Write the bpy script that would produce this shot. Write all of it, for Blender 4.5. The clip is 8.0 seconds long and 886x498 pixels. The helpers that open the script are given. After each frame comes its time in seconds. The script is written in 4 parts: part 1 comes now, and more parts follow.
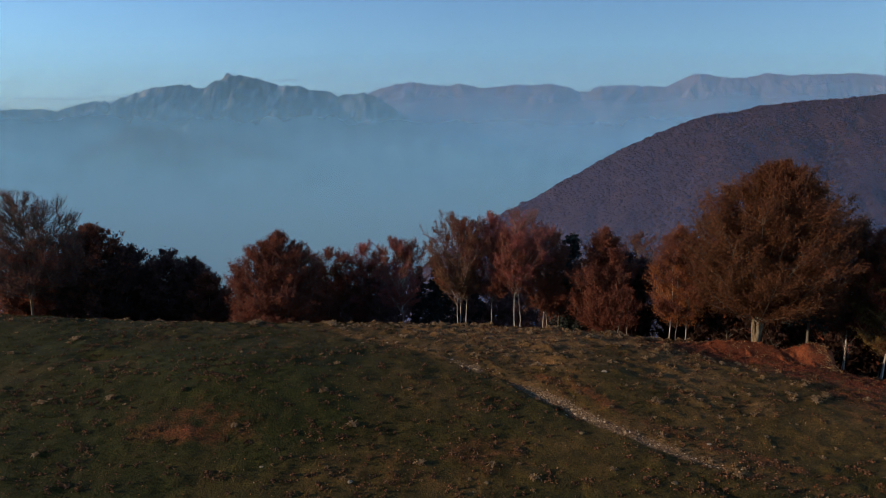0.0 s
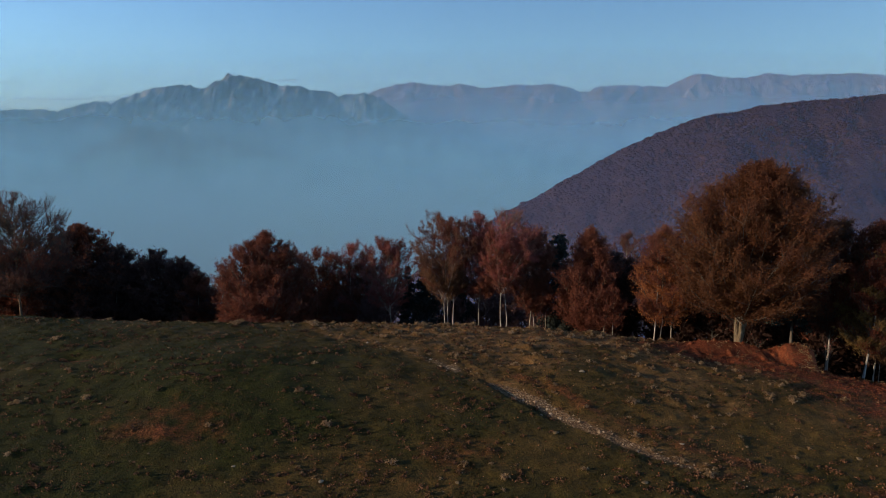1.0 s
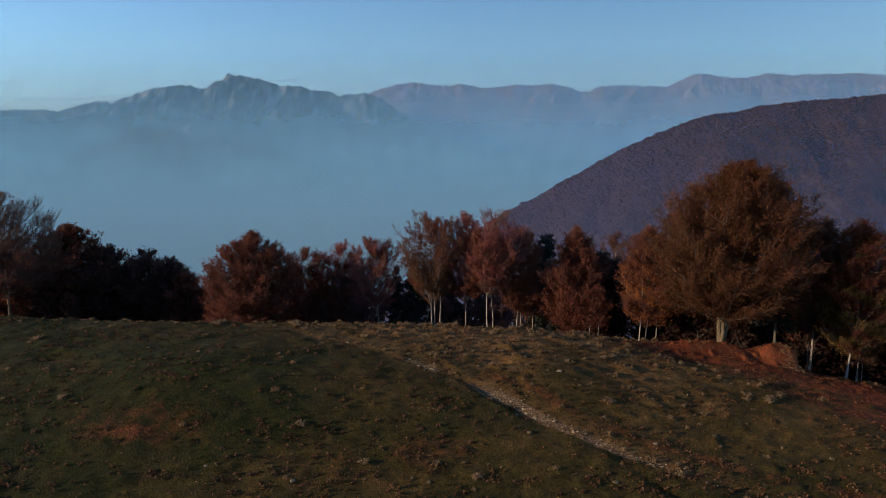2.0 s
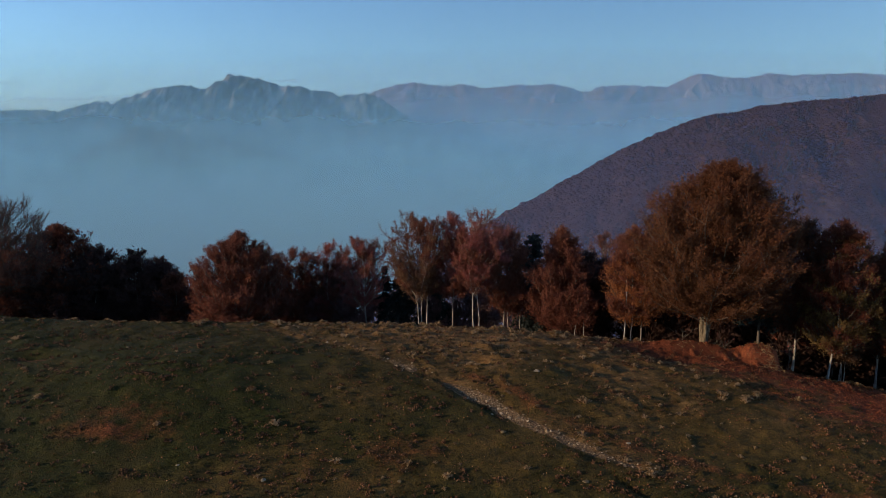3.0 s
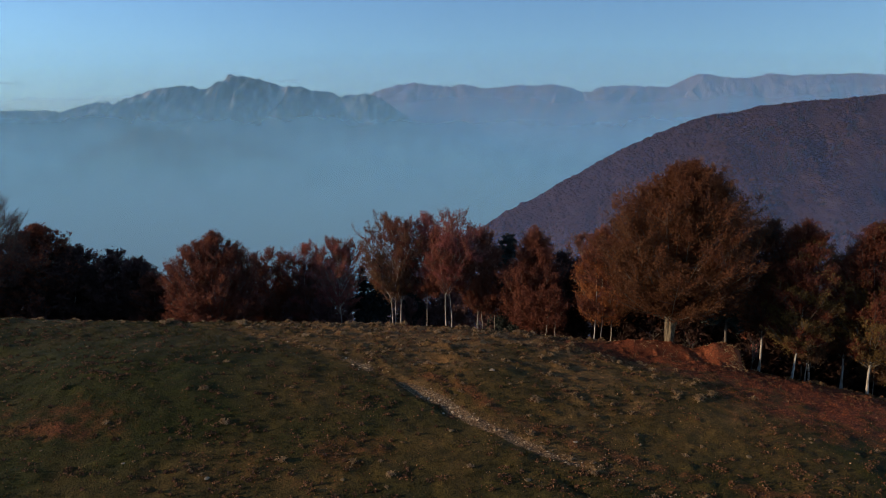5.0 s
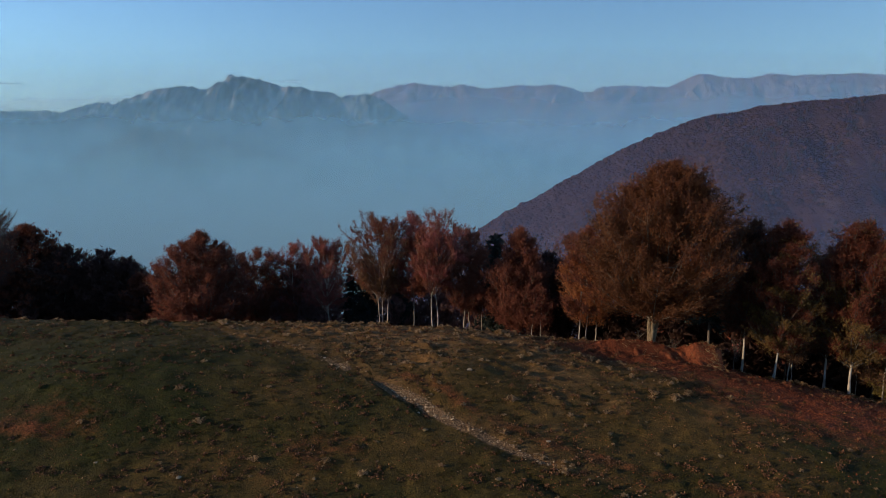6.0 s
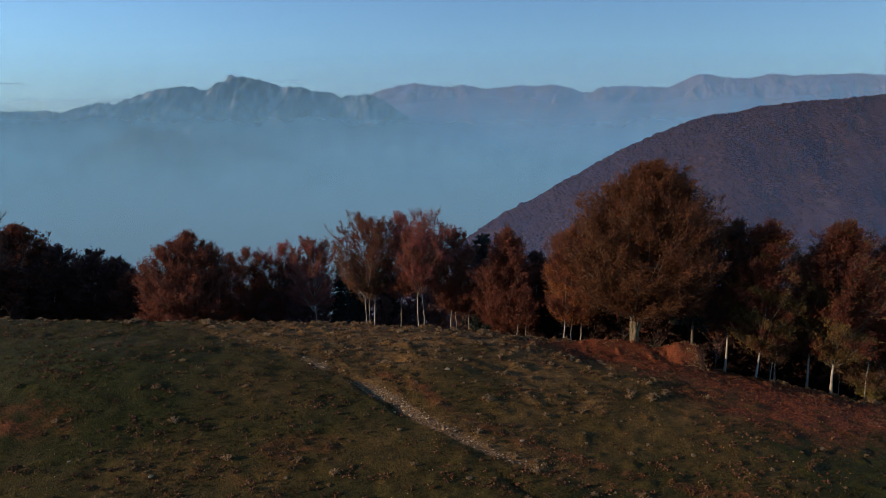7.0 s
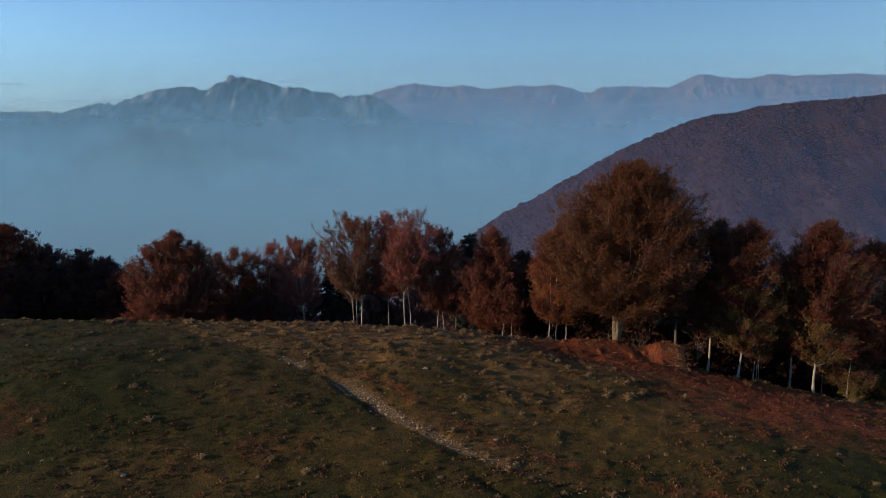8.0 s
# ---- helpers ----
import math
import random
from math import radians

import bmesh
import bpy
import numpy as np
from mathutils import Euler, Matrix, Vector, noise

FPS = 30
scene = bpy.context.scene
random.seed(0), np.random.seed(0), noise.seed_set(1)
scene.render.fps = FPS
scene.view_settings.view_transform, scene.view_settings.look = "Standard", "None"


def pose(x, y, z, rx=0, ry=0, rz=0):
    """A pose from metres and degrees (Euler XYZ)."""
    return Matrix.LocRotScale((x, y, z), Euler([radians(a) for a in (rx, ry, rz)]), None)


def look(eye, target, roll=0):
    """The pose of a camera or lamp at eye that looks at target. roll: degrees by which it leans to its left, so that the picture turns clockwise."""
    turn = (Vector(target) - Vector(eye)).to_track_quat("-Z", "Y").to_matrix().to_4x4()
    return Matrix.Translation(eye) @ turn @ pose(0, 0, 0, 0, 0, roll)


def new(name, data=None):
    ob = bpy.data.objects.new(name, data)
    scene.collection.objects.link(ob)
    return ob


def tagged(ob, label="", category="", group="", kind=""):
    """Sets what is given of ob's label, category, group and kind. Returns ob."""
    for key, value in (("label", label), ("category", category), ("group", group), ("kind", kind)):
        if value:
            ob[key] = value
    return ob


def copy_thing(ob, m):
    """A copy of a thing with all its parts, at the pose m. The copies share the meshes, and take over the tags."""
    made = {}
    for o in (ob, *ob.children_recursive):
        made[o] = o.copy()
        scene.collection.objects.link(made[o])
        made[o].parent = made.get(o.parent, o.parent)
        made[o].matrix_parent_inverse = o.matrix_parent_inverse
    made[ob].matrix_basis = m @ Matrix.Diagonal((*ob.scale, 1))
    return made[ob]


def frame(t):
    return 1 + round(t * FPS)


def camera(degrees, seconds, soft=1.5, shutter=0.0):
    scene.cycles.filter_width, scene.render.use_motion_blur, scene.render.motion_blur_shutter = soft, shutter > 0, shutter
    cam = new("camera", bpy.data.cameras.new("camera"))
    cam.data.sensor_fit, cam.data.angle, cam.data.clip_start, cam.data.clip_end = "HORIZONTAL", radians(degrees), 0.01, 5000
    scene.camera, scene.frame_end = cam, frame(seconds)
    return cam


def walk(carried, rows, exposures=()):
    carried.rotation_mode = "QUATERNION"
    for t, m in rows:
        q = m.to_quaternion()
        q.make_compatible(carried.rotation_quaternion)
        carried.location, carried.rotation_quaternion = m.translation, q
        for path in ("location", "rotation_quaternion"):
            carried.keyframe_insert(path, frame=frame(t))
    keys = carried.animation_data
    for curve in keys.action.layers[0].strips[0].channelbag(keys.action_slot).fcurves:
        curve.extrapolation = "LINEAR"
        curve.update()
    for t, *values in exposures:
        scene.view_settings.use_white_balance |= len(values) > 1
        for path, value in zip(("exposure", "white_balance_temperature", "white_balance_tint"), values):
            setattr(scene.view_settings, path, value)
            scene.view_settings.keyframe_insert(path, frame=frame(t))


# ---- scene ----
cam = camera(68.0, 8.0, soft=0.6)
PATH = [
    (0, (0.0141, -0.1479, 20.0082), (0.0087, 19.5521, 16.5388), -0.0),
    (0.5, (0.9105, -0.1835, 20.0137), (0.8918, 19.5165, 16.5450), -0.006),
    (1, (1.8053, -0.2203, 20.0178), (1.7738, 19.4797, 16.5502), -0.013),
    (1.5, (2.6984, -0.2585, 20.0208), (2.6547, 19.4415, 16.5542), -0.019),
    (2.25, (4.0351, -0.3181, 20.0228), (3.9740, 19.3819, 16.5584), -0.028),
    (3, (5.3682, -0.3806, 20.0220), (5.2908, 19.3194, 16.5602), -0.038),
    (3.5, (6.2549, -0.4239, 20.0200), (6.1673, 19.2761, 16.5601), -0.044),
    (4, (7.1400, -0.4685, 20.0166), (7.0427, 19.2315, 16.5589), -0.05),
    (4.5, (8.0235, -0.5143, 20.0121), (7.9170, 19.1857, 16.5566), -0.056),
    (5.25, (9.3457, -0.5855, 20.0029), (9.2263, 19.1145, 16.5513), -0.066),
    (6, (10.6642, -0.6596, 19.9908), (10.5331, 19.0404, 16.5436), -0.075),
    (6.5, (11.5412, -0.7105, 19.9812), (11.4030, 18.9895, 16.5372), -0.081),
    (7, (12.4166, -0.7628, 19.9704), (12.2717, 18.9372, 16.5297), -0.088),
    (7.5, (13.2904, -0.8164, 19.9583), (13.1394, 18.8836, 16.5211), -0.094),
    (8, (14.1626, -0.8712, 19.9450), (14.0059, 18.8288, 16.5115), -0.1),
]
walk(cam, [(t, look(eye, target, roll)) for t, eye, target, roll in PATH], exposures=[(0, 0.46, 6500, 4.5), (8, 0.46, 6500, 4.5)])

# ---- light: a low sun from the side of the meadow, clear sky ----
SUN_FROM = Vector((-0.93, -0.28, 0.25)).normalized()
world = bpy.data.worlds.new("sky")
scene.world = world
world.use_nodes = True
wn = world.node_tree
sky = wn.nodes.new("ShaderNodeTexSky")
sky.sky_type = "NISHITA"
sky.sun_disc = False
sky.sun_elevation = math.asin(SUN_FROM.z)
sky.sun_rotation = -math.atan2(SUN_FROM.x, SUN_FROM.y)
sky.altitude = 1400
sky.air_density, sky.dust_density, sky.ozone_density = 1.0, 0.2, 3.6
wn.links.new(sky.outputs[0], wn.nodes["Background"].inputs[0])
wn.nodes["Background"].inputs[1].default_value = 0.115
sun = new("sun", bpy.data.lights.new("sun", "SUN"))
sun.data.energy, sun.data.angle, sun.data.color = 3.4, radians(0.6), (1.0, 0.73, 0.48)
sun.matrix_world = look((0, 0, 60), Vector((0, 0, 60)) - SUN_FROM)


# ---- materials ----
def material(name, rough=0.9):
    m = bpy.data.materials.new(name)
    m.use_nodes = True
    t = m.node_tree
    b = t.nodes["Principled BSDF"]
    b.inputs["Roughness"].default_value = rough
    b.inputs["Specular IOR Level"].default_value = 0.2
    return m, t, b


def noise_node(t, scale, detail=4.0, rough=0.6, stretch=(1, 1, 1)):
    co = t.nodes.new("ShaderNodeTexCoord")
    mp = t.nodes.new("ShaderNodeMapping")
    mp.inputs["Scale"].default_value = stretch
    n = t.nodes.new("ShaderNodeTexNoise")
    n.inputs["Scale"].default_value, n.inputs["Detail"].default_value, n.inputs["Roughness"].default_value = scale, detail, rough
    t.links.new(co.outputs["Object"], mp.inputs[0])
    t.links.new(mp.outputs[0], n.inputs["Vector"])
    return n.outputs["Fac"]


def ramp(t, fac, stops, blend="LINEAR"):
    r = t.nodes.new("ShaderNodeValToRGB")
    r.color_ramp.interpolation = blend
    e = r.color_ramp.elements
    while len(e) < len(stops):
        e.new(0.5)
    for el, (p, c) in zip(e, stops):
        el.position, el.color = p, (*c, 1)
    t.links.new(fac, r.inputs[0])
    return r.outputs[0]


def mix(t, fac, a, b, how="MIX"):
    n = t.nodes.new("ShaderNodeMix")
    n.data_type, n.blend_type = "RGBA", how
    for sock, v in ((n.inputs[0], fac), (n.inputs[6], a), (n.inputs[7], b)):
        if isinstance(v, (int, float)):
            sock.default_value = v
        elif isinstance(v, tuple):
            sock.default_value = (*v, 1)
        else:
            t.links.new(v, sock)
    return n.outputs[2]


def arith(t, how, a, b=0.0, clamp=False):
    n = t.nodes.new("ShaderNodeMath")
    n.operation, n.use_clamp = how, clamp
    for sock, v in zip(n.inputs, (a, b)):
        if isinstance(v, (int, float)):
            sock.default_value = v
        else:
            t.links.new(v, sock)
    return n.outputs[0]


def bump(t, b, height, strength, distance):
    n = t.nodes.new("ShaderNodeBump")
    n.inputs["Strength"].default_value, n.inputs["Distance"].default_value = strength, distance
    t.links.new(height, n.inputs["Height"])
    t.links.new(n.outputs[0], b.inputs["Normal"])


def attribute(t, name):
    n = t.nodes.new("ShaderNodeAttribute")
    n.attribute_name = name
    return n.outputs["Fac"]


def island(t):
    return t.nodes.new("ShaderNodeNewGeometry").outputs["Random Per Island"]


def leaf_material(name, stops, translucent=0.5, patch=0.25):
    """Leaves: the colour differs from leaf to leaf and from bough to bough; light comes through them."""
    m, t, b = material(name, 0.75)
    col = ramp(t, arith(t, "ADD", arith(t, "MULTIPLY", island(t), 0.35), arith(t, "MULTIPLY", noise_node(t, patch, 3), 0.65)), stops)
    t.links.new(col, b.inputs["Base Color"])
    tr = t.nodes.new("ShaderNodeBsdfTranslucent")
    t.links.new(col, tr.inputs["Color"])
    mx = t.nodes.new("ShaderNodeMixShader")
    mx.inputs[0].default_value = translucent
    t.links.new(b.outputs[0], mx.inputs[1])
    t.links.new(tr.outputs[0], mx.inputs[2])
    t.links.new(mx.outputs[0], t.nodes["Material Output"].inputs["Surface"])
    return m


def plain(name, stops, scale, rough=0.9, stretch=(1, 1, 1), relief=0.0, fine=0.0):
    m, t, b = material(name, rough)
    f = noise_node(t, scale, 5, 0.65, stretch)
    col = ramp(t, f, stops)
    if fine:
        col = mix(t, 0.5, col, ramp(t, noise_node(t, fine, 3, 0.6, stretch), [(0.3, (0.45, 0.45, 0.45)), (0.7, (1.5, 1.5, 1.5))]), "MULTIPLY")
    t.links.new(col, b.inputs["Base Color"])
    if relief:
        bump(t, b, f, 0.7, relief)
    return m


def isl(name, stops, rough=0.85):
    m, t, b = material(name, rough)
    t.links.new(ramp(t, arith(t, "ADD", arith(t, "MULTIPLY", island(t), 0.7), arith(t, "MULTIPLY", noise_node(t, 0.2, 3), 0.4)), stops), b.inputs["Base Color"])
    return m


LEAF = {
    "rust": leaf_material("rust_leaves", [(0.1, (0.0787, 0.0264, 0.0205)), (0.5, (0.1820, 0.0634, 0.0453)), (0.9, (0.2860, 0.1172, 0.0727))]),
    "brown": leaf_material("brown_leaves", [(0.1, (0.0773, 0.0331, 0.0260)), (0.5, (0.1719, 0.0591, 0.0392)), (0.9, (0.3283, 0.1097, 0.0612))]),
    # brown lowered to paint in the shade that lies on the left-hand trees
    "dark": leaf_material("shade_dulled_brown_leaves", [(0.1, (0.0427, 0.0281, 0.0307)), (0.5, (0.0943, 0.0523, 0.0479)), (0.9, (0.1644, 0.0842, 0.0679))]),
    "orange": leaf_material("orange_leaves", [(0.1, (0.1733, 0.0535, 0.0219)), (0.5, (0.3297, 0.1198, 0.0481)), (0.9, (0.4524, 0.2129, 0.0773))]),
    "olive": leaf_material("olive_brown_leaves", [(0.1, (0.0716, 0.0416, 0.0273)), (0.5, (0.1593, 0.0858, 0.0494)), (0.9, (0.2848, 0.1443, 0.0819))]),
    "big": leaf_material("golden_brown_leaves", [(0.15, (0.0526, 0.0214, 0.0135)), (0.45, (0.1100, 0.0435, 0.0214)), (0.7, (0.1451, 0.0649, 0.0298)), (0.95, (0.1967, 0.0986, 0.0412))]),
    "gold": leaf_material("golden_olive_leaves", [(0.1, (0.0750, 0.0480, 0.0200)), (0.5, (0.1650, 0.1040, 0.0400)), (0.9, (0.2800, 0.1750, 0.0640))]),
    "russet": leaf_material("russet_brown_leaves", [(0.1, (0.0616, 0.0206, 0.0133)), (0.5, (0.1408, 0.0516, 0.0256)), (0.9, (0.2288, 0.0946, 0.0427))]),
    "red": leaf_material("red_brown_leaves", [(0.1, (0.0611, 0.0176, 0.0145)), (0.5, (0.1351, 0.0396, 0.0252)), (0.9, (0.2149, 0.0748, 0.0397))]),
    "pink": leaf_material("withered_leaves", [(0.1, (0.1695, 0.0532, 0.0504)), (0.5, (0.2915, 0.0935, 0.0858)), (0.9, (0.4644, 0.1548, 0.1400))]),
    "yellow": leaf_material("yellow_green_leaves", [(0.1, (0.0742, 0.0648, 0.0210)), (0.5, (0.1666, 0.1289, 0.0398)), (0.9, (0.2457, 0.1750, 0.0555))]),
    # brown leaves coloured darker, to paint in the shade inside the wood
    "under": leaf_material("shade_darkened_brown_leaves", [(0.1, (0.0286, 0.0162, 0.0151)), (0.5, (0.0573, 0.0298, 0.0252)), (0.9, (0.0955, 0.0474, 0.0357))]),
    "thicket": leaf_material("withered_thicket_leaves", [(0.1, (0.1024, 0.0634, 0.0686)), (0.5, (0.1968, 0.1121, 0.1076)), (0.9, (0.3106, 0.1706, 0.1474))]),
    "fir": leaf_material("fir_needles", [(0.1, (0.0179, 0.0225, 0.0259)), (0.5, (0.0294, 0.0392, 0.0370)), (0.9, (0.0577, 0.0598, 0.0490))], 0.1),
}
BARK_PALE = plain("pale_grey_bark", [(0.3, (0.1481, 0.1294, 0.1138)), (0.5, (0.3259, 0.2930, 0.2578)), (0.75, (0.5629, 0.5128, 0.4698))], 2.2, 0.8, (1, 1, 0.45), 0.02)
BARK_GREY = plain("lichened_grey_bark", [(0.3, (0.0624, 0.0462, 0.0312)), (0.55, (0.1560, 0.1202, 0.0818)), (0.8, (0.2808, 0.2220, 0.1562))], 5.0, 0.85, (1, 1, 0.4), 0.03)
BARK_DARK = plain("grey_brown_bark", [(0.3, (0.05, 0.042, 0.036)), (0.6, (0.13, 0.11, 0.095)), (0.8, (0.24, 0.21, 0.18))], 2.5, 0.9, (1, 1, 0.4), 0.03)
TWIG = plain("pale_twigs", [(0.3, (0.0997, 0.0528, 0.0427)), (0.7, (0.2138, 0.1241, 0.0998))], 0.8)
TWIG_MID = plain("grey_twigs", [(0.3, (0.08, 0.06, 0.05)), (0.7, (0.19, 0.15, 0.125))], 0.8)
TWIG_DARK = plain("dark_twigs", [(0.3, (0.05, 0.035, 0.03)), (0.7, (0.12, 0.09, 0.075))], 0.8)
STONE = plain("pale_stone", [(0.3, (0.0847, 0.0579, 0.0310)), (0.6, (0.1661, 0.1187, 0.0619)), (0.8, (0.2563, 0.1862, 0.1015))], 3.0, 0.9, (1, 1, 1), 0.03)
STONE_PALE = plain("bleached_stone", [(0.3, (0.1680, 0.1320, 0.0912)), (0.6, (0.2940, 0.2340, 0.1632)), (0.8, (0.4060, 0.3240, 0.2304))], 3.0, 0.9, (1, 1, 1), 0.03)
GRAVEL = isl("gravel_stones", [(0.1, (0.0950, 0.0620, 0.0360)), (0.5, (0.2300, 0.1600, 0.0960)), (0.95, (0.4500, 0.3350, 0.2200))])
GRASS = leaf_material("meadow_grass_blades", [(0.1, (0.0130, 0.0150, 0.0026)), (0.45, (0.0310, 0.0310, 0.0055)), (0.75, (0.0760, 0.0500, 0.0120)), (1.0, (0.1500, 0.0920, 0.0300))])
DRY = leaf_material("dry_tussock_blades", [(0.1, (0.1300, 0.0800, 0.0400)), (0.5, (0.3000, 0.1960, 0.1050)), (0.95, (0.5600, 0.3950, 0.2400))])
LITTER = isl("fallen_leaves", [(0.1, (0.0630, 0.0166, 0.0081)), (0.5, (0.1406, 0.0363, 0.0152)), (0.85, (0.1969, 0.0548, 0.0243)), (1.0, (0.2925, 0.1035, 0.0506))])
WITHERED = isl("curled_leaves", [(0.1, (0.0665, 0.0272, 0.0109)), (0.5, (0.1615, 0.0723, 0.0312)), (0.85, (0.3040, 0.1530, 0.0702)), (1.0, (0.5225, 0.3570, 0.2184))])
CLUMP = isl("clumped_leaves", [(0.1, (0.0420, 0.0210, 0.0110)), (0.5, (0.0950, 0.0440, 0.0210)), (0.85, (0.1600, 0.0760, 0.0390)), (1.0, (0.2900, 0.1750, 0.1050))])
STICKS = isl("straw_and_sticks", [(0.1, (0.0672, 0.0326, 0.0154)), (0.5, (0.1904, 0.1070, 0.0500)), (0.95, (0.3360, 0.2139, 0.1116))])


def meadow_material():
    m, t, b = material("meadow_turf", 0.95)
    big, mid, fine = noise_node(t, 0.11, 4), noise_node(t, 0.8, 5, 0.7), noise_node(t, 7.0, 4, 0.7)
    turf = ramp(t, mid, [(0.3, (0.0130, 0.0136, 0.0016)), (0.55, (0.0248, 0.0254, 0.0030)), (0.75, (0.0470, 0.0440, 0.0054))])
    olive = ramp(t, mid, [(0.3, (0.0380, 0.0250, 0.0062)), (0.55, (0.0830, 0.0490, 0.0125)), (0.75, (0.1500, 0.0830, 0.0240))])
    brown = ramp(t, mid, [(0.3, (0.0780, 0.0410, 0.0150)), (0.55, (0.1850, 0.0960, 0.0350)), (0.75, (0.3300, 0.1880, 0.0780))])
    dry = arith(t, "ADD", attribute(t, "dry"), arith(t, "MULTIPLY", arith(t, "SUBTRACT", big, 0.5), 1.3), True)
    col = mix(t, arith(t, "MULTIPLY", dry, 2.2, True), turf, olive)
    col = mix(t, arith(t, "SUBTRACT", arith(t, "MULTIPLY", dry, 2.0), 0.9, True), col, brown)
    leaf = ramp(t, fine, [(0.3, (0.0660, 0.0200, 0.0090)), (0.5, (0.1500, 0.0400, 0.0165)), (0.7, (0.2600, 0.0720, 0.0280))])
    cover = arith(t, "MULTIPLY", arith(t, "SUBTRACT", arith(t, "ADD", attribute(t, "litter"), arith(t, "MULTIPLY", mid, 0.7)), 0.66), 1.9, True)
    col = mix(t, cover, col, leaf)
    grit = ramp(t, fine, [(0.3, (0.0530, 0.0298, 0.0140)), (0.5, (0.1420, 0.0846, 0.0437)), (0.75, (0.2820, 0.1776, 0.0936))])
    bare = arith(t, "MULTIPLY", arith(t, "SUBTRACT", arith(t, "ADD", attribute(t, "gravel"), arith(t, "MULTIPLY", mid, 0.5)), 0.62), 4.0, True)
    col = mix(t, bare, col, grit)
    col = mix(t, 0.6, col, ramp(t, fine, [(0.28, (0.3, 0.3, 0.3)), (0.72, (1.8, 1.8, 1.8))]), "MULTIPLY")
    t.links.new(col, b.inputs["Base Color"])
    bump(t, b, arith(t, "ADD", fine, mid), 0.9, 0.16)
    return m


def slope_material(name, wood, rock, rock_at, scale, pale):
    """Far slopes: woods below and in the gullies, rock and dry grass on the ribs."""
    m, t, b = material(name, 0.95)
    n1, n2 = noise_node(t, scale, 6, 0.65, (1, 0.35, 0.35)), noise_node(t, scale * 7, 5, 0.7)
    base = mix(t, n2, wood, tuple(1.9 * c for c in wood))
    col = mix(t, arith(t, "MULTIPLY", arith(t, "SUBTRACT", n1, rock_at), 9.0, True), base, mix(t, n2, rock, pale))
    t.links.new(col, b.inputs["Base Color"])
    bump(t, b, n2, 0.6, 12.0)
    return m


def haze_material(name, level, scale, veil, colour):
    """A flat see-through sheet of valley mist, lit by sun and sky like any other surface, its tint painting distance
    haze; it thins with height (scale) above its level, to a faint veil.
    """
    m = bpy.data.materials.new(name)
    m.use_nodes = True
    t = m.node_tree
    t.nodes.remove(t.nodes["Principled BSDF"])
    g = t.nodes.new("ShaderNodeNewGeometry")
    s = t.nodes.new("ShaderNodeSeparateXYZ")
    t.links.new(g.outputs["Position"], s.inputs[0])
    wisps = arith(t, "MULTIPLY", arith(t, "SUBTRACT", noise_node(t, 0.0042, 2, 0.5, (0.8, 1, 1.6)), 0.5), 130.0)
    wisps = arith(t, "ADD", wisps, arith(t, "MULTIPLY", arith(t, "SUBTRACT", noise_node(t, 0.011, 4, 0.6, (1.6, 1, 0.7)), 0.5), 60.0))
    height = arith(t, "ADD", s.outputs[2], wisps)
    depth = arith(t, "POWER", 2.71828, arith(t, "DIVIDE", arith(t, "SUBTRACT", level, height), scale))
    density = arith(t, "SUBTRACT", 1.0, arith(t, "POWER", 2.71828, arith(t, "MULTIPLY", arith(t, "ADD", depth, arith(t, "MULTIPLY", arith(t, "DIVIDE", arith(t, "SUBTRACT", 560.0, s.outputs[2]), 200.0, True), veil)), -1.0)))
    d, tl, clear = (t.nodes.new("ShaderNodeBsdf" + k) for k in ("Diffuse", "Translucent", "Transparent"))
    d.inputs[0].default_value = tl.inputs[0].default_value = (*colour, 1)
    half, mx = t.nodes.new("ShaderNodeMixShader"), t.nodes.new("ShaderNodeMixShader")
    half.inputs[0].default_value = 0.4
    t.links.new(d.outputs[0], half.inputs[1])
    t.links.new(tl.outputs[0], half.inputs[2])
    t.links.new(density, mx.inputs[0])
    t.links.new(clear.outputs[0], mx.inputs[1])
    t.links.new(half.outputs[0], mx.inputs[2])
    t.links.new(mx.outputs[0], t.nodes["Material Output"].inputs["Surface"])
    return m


# ---- mesh helpers ----


def mesh_from(name, verts, faces, mat, smooth=False):
    """A mesh from an (n, 3) array of points and an (m, 3 or 4) array of faces."""
    verts, faces = np.asarray(verts, np.float32), np.asarray(faces, np.int32)
    me = bpy.data.meshes.new(name)
    me.vertices.add(len(verts))
    me.vertices.foreach_set("co", verts.ravel())
    k = faces.shape[1]
    me.loops.add(faces.size)
    me.loops.foreach_set("vertex_index", faces.ravel())
    me.polygons.add(len(faces))
    me.polygons.foreach_set("loop_start", np.arange(0, faces.size, k, dtype=np.int32))
    me.polygons.foreach_set("use_smooth", np.full(len(faces), smooth))
    me.update(calc_edges=True)
    me.materials.append(mat)
    return me


def part(name, me, parent, label=""):
    ob = new(name, me)
    ob.parent = parent
    return tagged(ob, label)


def join(pieces):
    verts, faces, n = [], [], 0
    for v, f in pieces:
        verts.append(v)
        faces.append(f + n)
        n += len(v)
    return np.concatenate(verts), np.concatenate(faces)


